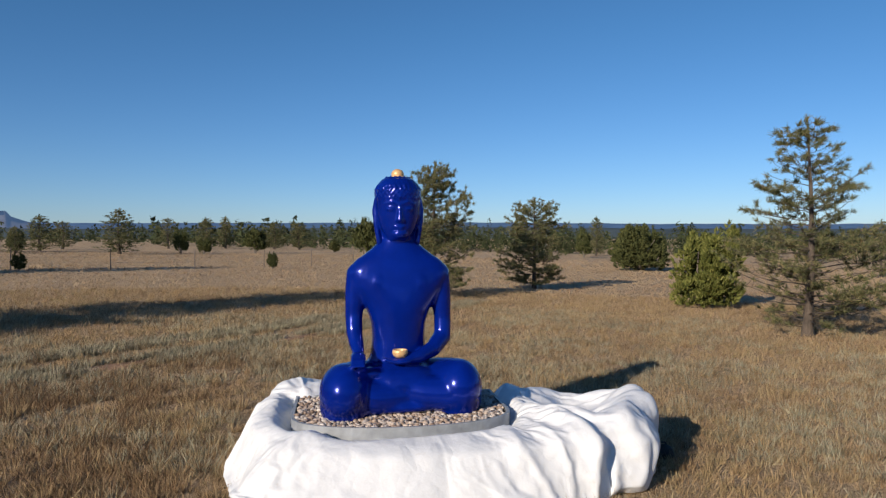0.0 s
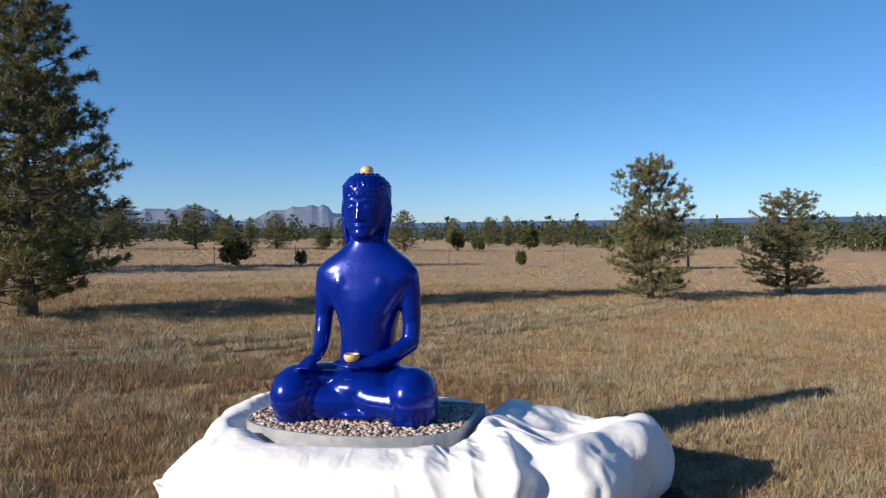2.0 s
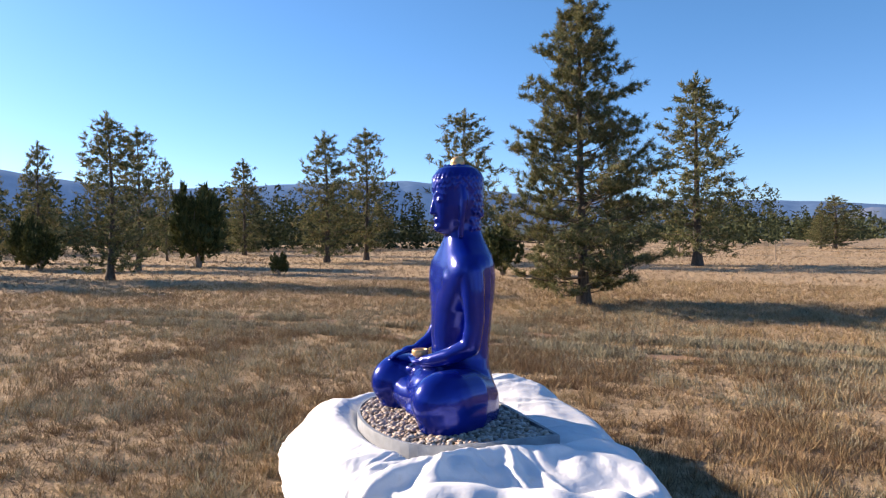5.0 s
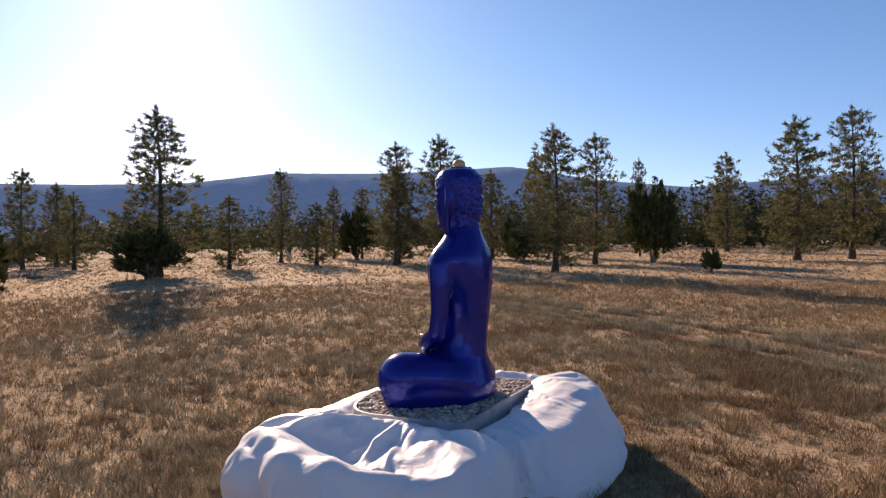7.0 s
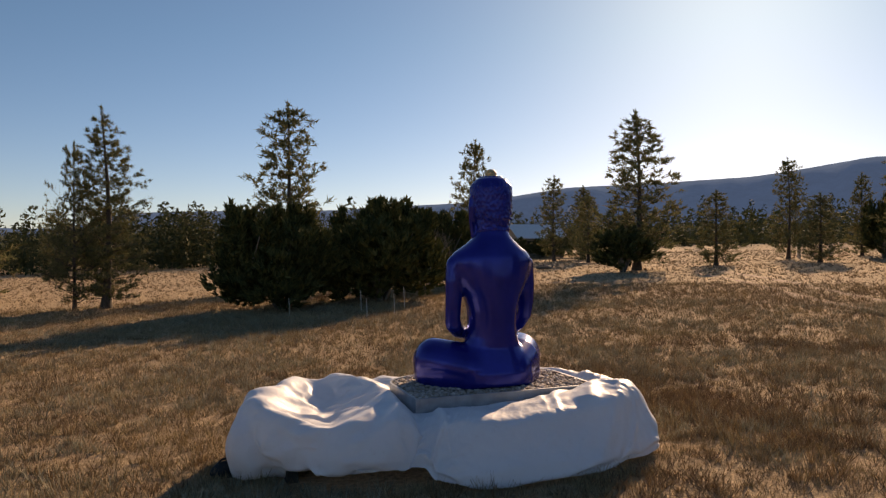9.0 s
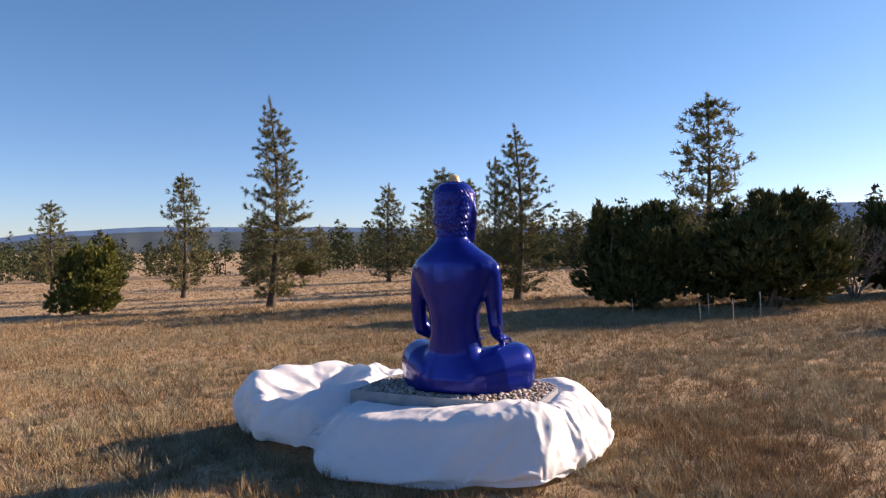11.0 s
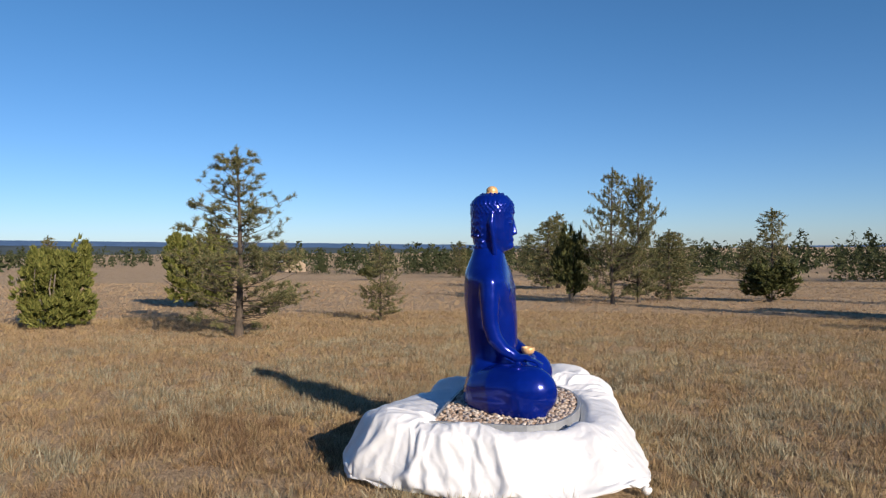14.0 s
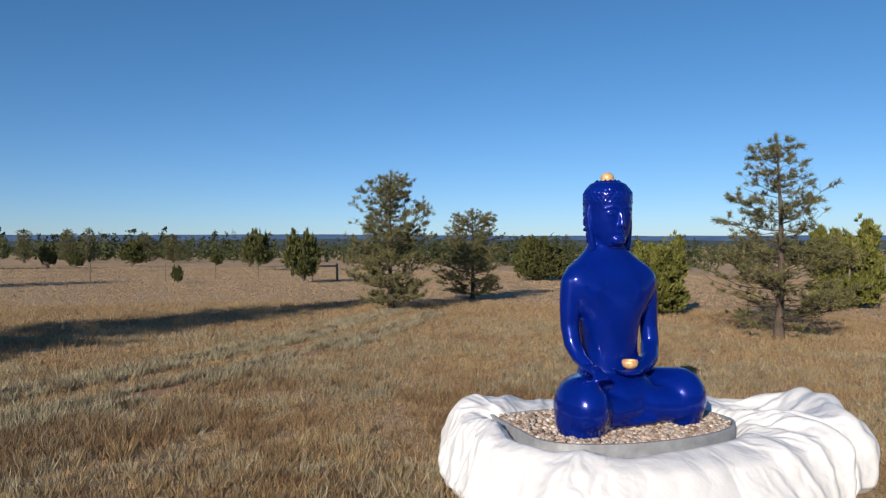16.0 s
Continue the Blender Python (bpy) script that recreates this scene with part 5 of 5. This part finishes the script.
# ---- fence along the meadow ----
def build_fence():
    line = [(-50.0, 23.5), (-44.0, 27.2), (-38.0, 31.2), (-32.6, 35.2), (-28.8, 38.9), (-25.0, 42.9), (-21.5, 47.4), (-18.2, 52.0), (-15.6, 55.6), (-13.0, 59.2), (-8.6, 58.0), (-6.6, 58.6)]
    root = thing("wire_fence", Matrix.Identity(4), "low wire fence on thin weathered steel posts across the meadow", "fence")
    for x, y in line[:-2]:
        s = Soup()
        g = ground_z(x, y)
        s.tube(np.array([(x, y, g - 0.3), (x, y, g + 0.6), (x + 0.02, y, g + 1.35)]), (0.032, 0.030, 0.030), 6)
        part("post", s.mesh("post"), M_POST, root)
    for x, y in line[-2:]:
        s = Soup()
        g = ground_z(x, y)
        s.tube(np.array([(x, y, g - 0.3), (x, y, g + 0.7), (x, y, g + 1.4)]), (0.10, 0.095, 0.09), 8)
        part("timber_post", s.mesh("timber_post"), M_TIMBER, root, "stout grey timber post")
    (x0, y0), (x1, y1) = line[-2:]
    s = Soup()
    s.tube(np.array([(x0, y0, ground_z(x0, y0) + 1.2), ((x0 + x1) / 2, (y0 + y1) / 2, ground_z(x1, y1) + 1.2), (x1, y1, ground_z(x1, y1) + 1.2)]), (0.08, 0.075, 0.075), 8)
    part("brace_rail", s.mesh("brace_rail"), M_TIMBER, root, "grey timber brace rail")
    for h in (0.45, 0.8, 1.15):
        s = Soup()
        s.tube(np.array([(x, y, ground_z(x, y) + h) for x, y in line[:-1]]), np.full(len(line) - 1, 0.006), 4)
        part("wire", s.mesh("wire"), M_WIRE, root)


build_fence()


# ---- the two-track path worn into the meadow ----
TRACK = [(-18.5, -22.0), (-17.0, -14.0), (-14.8, -6.0), (-13.9, -0.4), (-12.3, 4.4), (-10.1, 8.4), (-8.4, 11.3), (-7.0, 14.2), (-5.6, 17.2), (-4.3, 20.2), (-2.8, 25.0), (-1.2, 30.0)]


def track_points(off, n=260):
    """Points along one rut, off metres to the side of the track's middle line."""
    p = np.array(TRACK)
    t = np.linspace(0, len(p) - 1, n)
    x = np.interp(t, np.arange(len(p)), p[:, 0])
    y = np.interp(t, np.arange(len(p)), p[:, 1])
    for _ in range(12):
        x[1:-1] = (x[:-2] + 2 * x[1:-1] + x[2:]) / 4
        y[1:-1] = (y[:-2] + 2 * y[1:-1] + y[2:]) / 4
    dx, dy = np.gradient(x), np.gradient(y)
    ln = np.hypot(dx, dy)
    return x - dy / ln * off, y + dx / ln * off


RUTS = [track_points(-0.85), track_points(0.85)]


def rut_distance(x, y):
    d = np.full(len(x), 99.0)
    for rx, ry in RUTS:
        for a, b_ in zip(rx[::2], ry[::2]):
            d = np.minimum(d, (x - a) ** 2 + (y - b_) ** 2)
    return np.sqrt(d)


def build_ruts():
    for rx, ry in RUTS:
        dx, dy = np.gradient(rx), np.gradient(ry)
        ln = np.hypot(dx, dy)
        nx, ny = -dy / ln, dx / ln
        rows = []
        for k in range(len(rx)):
            w = 0.17 + 0.16 * noise.noise(Vector((rx[k] * 0.35, ry[k] * 0.35, 1))) + 0.05 * noise.noise(Vector((rx[k] * 2.1, ry[k] * 2.1, 3)))
            for s, z in ((-1.5, -0.01), (-0.8, 0.012), (0, 0.006), (0.8, 0.012), (1.5, -0.01)):
                x, y = rx[k] + nx[k] * w * s, ry[k] + ny[k] * w * s
                rows.append((x, y, ground_z(x, y) + z))
        n = len(rx)
        i = np.arange(n - 1)[:, None] * 5
        j = np.arange(4)[None, :]
        f = np.stack([i + j, i + j + 1, i + 6 + j, i + 5 + j], -1).reshape(-1, 4)
        ob = part("wheel_rut", mesh_np("wheel_rut", np.array(rows), f), M_SOIL, None, "bare reddish wheel rut worn through dry grass", True)
        tagged(ob, category="path", kind="structure")


build_ruts()

# ---- grass ----
def blades(rng, x, y, z, per, height, width, lean):
    """Tufts of slim leaning blades, one triangle each."""
    n = len(x)
    a = rng.uniform(0, 6.283, (n, per))
    l = rng.uniform(0.1, 1.0, (n, per)) * lean
    h = height[:, None] * rng.uniform(0.45, 1.25, (n, per))
    r0 = height[:, None] * 0.45 * rng.random((n, per)) ** 0.7
    bx, by = x[:, None] + r0 * np.cos(a), y[:, None] + r0 * np.sin(a)
    bz = np.repeat(z[:, None], per, 1) - 0.02
    dx, dy = np.cos(a) * l * h, np.sin(a) * l * h
    b = rng.uniform(0, 6.283, (n, per))
    width = np.broadcast_to(np.asarray(width), (n,))[:, None]
    wx, wy = np.cos(b) * width, np.sin(b) * width
    p0 = np.stack([bx - wx, by - wy, bz], -1)
    p1 = np.stack([bx + wx, by + wy, bz], -1)
    p3 = np.stack([bx + dx, by + dy, bz + h], -1)
    v = np.stack([p0, p1, p3], 2).reshape(-1, 3)
    return v, np.arange(len(v)).reshape(-1, 3)


def tarp_radius(x, y):
    deg = np.degrees(np.arctan2(y - TC.y, x - TC.x))
    return np.interp(deg, [q[0] for q in TARP], [q[1] for q in TARP])


def scatter(rng, n, r0, r1, power):
    r = r0 + (r1 - r0) * rng.random(n) ** power
    a = rng.uniform(0, 6.283, n)
    x, y = TC.x + r * np.cos(a), TC.y + r * np.sin(a)
    keep = r > tarp_radius(x, y) - 0.12
    return x[keep], y[keep]


def patchy(x, y, s, k):
    return np.array([noise.noise(Vector((a * s, b * s, k))) for a, b in zip(x, y)])


def build_grass():
    rng = np.random.default_rng(4)
    def off_track(x, y, w):
        keep = rut_distance(x, y) > w * (0.6 + 0.8 * rng.random(len(x)))
        return x[keep], y[keep]
    # matted turf close to the statue
    x, y = off_track(*scatter(rng, 70000, 1.4, 26.0, 0.84), 0.2)
    p = patchy(x, y, 0.5, 1.0) + 0.7 * patchy(x, y, 1.9, 5.0)
    keep = p > -0.85
    x, y, p = x[keep], y[keep], p[keep]
    h = (0.108 + 0.048 * p + 0.055 * rng.random(len(x))) * np.clip(0.7 + 0.03 * np.hypot(x - TC.x, y - TC.y), 0.7, 1.3)
    v, f = blades(rng, x, y, ground_np(x, y), 9, np.clip(h, 0.05, 0.25), 0.0062, 1.15)
    tagged(part("dry_grass", mesh_np("dry_grass", v, f), M_TURF, None, "dry matted meadow grass, straw and rust coloured"), category="grass", kind="stuff")
    # single taller bunches that stand out of it
    x, y = off_track(*scatter(rng, 3000, 1.5, 24.0, 0.75), 0.5)
    h = 0.10 + 0.13 * rng.random(len(x))
    v, f = blades(rng, x, y, ground_np(x, y), 34, h, 0.005, 0.75)
    tagged(part("bunch_grass", mesh_np("bunch_grass", v, f), M_TURF, None, "pale bunches of taller dry grass"), category="grass", kind="stuff")
    # the open meadow
    x, y = off_track(*scatter(rng, 74000, 14.0, 90.0, 0.9), 0.25)
    p = patchy(x, y, 0.12, 7.0)
    h = np.clip(0.105 + 0.05 * p + 0.03 * rng.random(len(x)), 0.06, 0.2)
    v, f = blades(rng, x, y, ground_np(x, y), 5, h, 0.009 + 0.00045 * np.hypot(x - TC.x, y - TC.y), 1.2)
    tagged(part("tall_dry_grass", mesh_np("tall_dry_grass", v, f), M_GRASS, None, "taller straw-coloured grass of the open meadow"), category="grass", kind="stuff")
    x, y = scatter(rng, 24000, 80.0, 230.0, 0.8)
    h = 0.08 + 0.04 * rng.random(len(x))
    v, f = blades(rng, x, y, ground_np(x, y), 5, h, 0.045, 1.1)
    tagged(part("far_dry_grass", mesh_np("far_dry_grass", v, f), M_GRASS, None, "pale dry grass far out on the meadow"), category="grass", kind="stuff")
    # grey-green herbs
    x, y = off_track(*scatter(rng, 30000, 1.4, 18.0, 0.72), 0.2)
    p = patchy(x, y, 0.33, 12.0) + 0.6 * patchy(x, y, 1.4, 20.0)
    keep = p > -0.02
    x, y = x[keep], y[keep]
    h = 0.09 + 0.11 * rng.random(len(x))
    v, f = blades(rng, x, y, ground_np(x, y), 14, h, 0.0062, 1.1)
    tagged(part("low_herbs", mesh_np("low_herbs", v, f), M_SAGE, None, "low grey-green herbs among the dry grass"), category="herbs", kind="stuff")
    # taller grey-green herbs along both edges of the wheel ruts
    xs, ys = [], []
    for rx, ry in RUTS:
        t = rng.uniform(60, len(rx) - 2, 2600)
        k = t.astype(int)
        f = t - k
        side = rng.choice((-1, 1), len(t)) * rng.uniform(0.16, 0.42, len(t))
        dx, dy = rx[k + 1] - rx[k], ry[k + 1] - ry[k]
        ln = np.hypot(dx, dy)
        xs.append(rx[k] + f * dx - dy / ln * side)
        ys.append(ry[k] + f * dy + dx / ln * side)
    x, y = np.concatenate(xs), np.concatenate(ys)
    p = patchy(x, y, 0.6, 41.0)
    keep = p > -0.15
    x, y, p = x[keep], y[keep], p[keep]
    v, f = blades(rng, x, y, ground_np(x, y), 14, 0.12 + 0.10 * np.clip(p, 0, 1) + 0.08 * rng.random(len(x)), 0.008, 0.9)
    tagged(part("track_verge", mesh_np("track_verge", v, f), M_SAGE, None, "taller grey-green herbs lining the wheel ruts"), category="herbs", kind="stuff")
    # rust-brown herbs on the barer ground beside the track
    n = 15000
    r, a = 6.5 * rng.random(n) ** 0.6, rng.uniform(0, 6.283, n)
    x, y = -6.3 + r * np.cos(a), 9.3 + 1.2 * r * np.sin(a)
    keep = (np.hypot(x - TC.x, y - TC.y) > tarp_radius(x, y) + 0.1) & (patchy(x, y, 0.45, 31.0) + 0.6 * patchy(x, y, 1.6, 33.0) > 0.10 + 0.06 * (r - 3.0))
    x, y = off_track(x[keep], y[keep], 0.2)
    v, f = blades(rng, x, y, ground_np(x, y), 11, 0.09 + 0.09 * rng.random(len(x)), 0.0065, 1.2)
    tagged(part("rusty_herbs", mesh_np("rusty_herbs", v, f), M_RUST, None, "dark rust-brown dried herbs beside the track"), category="herbs", kind="stuff")


build_grass()
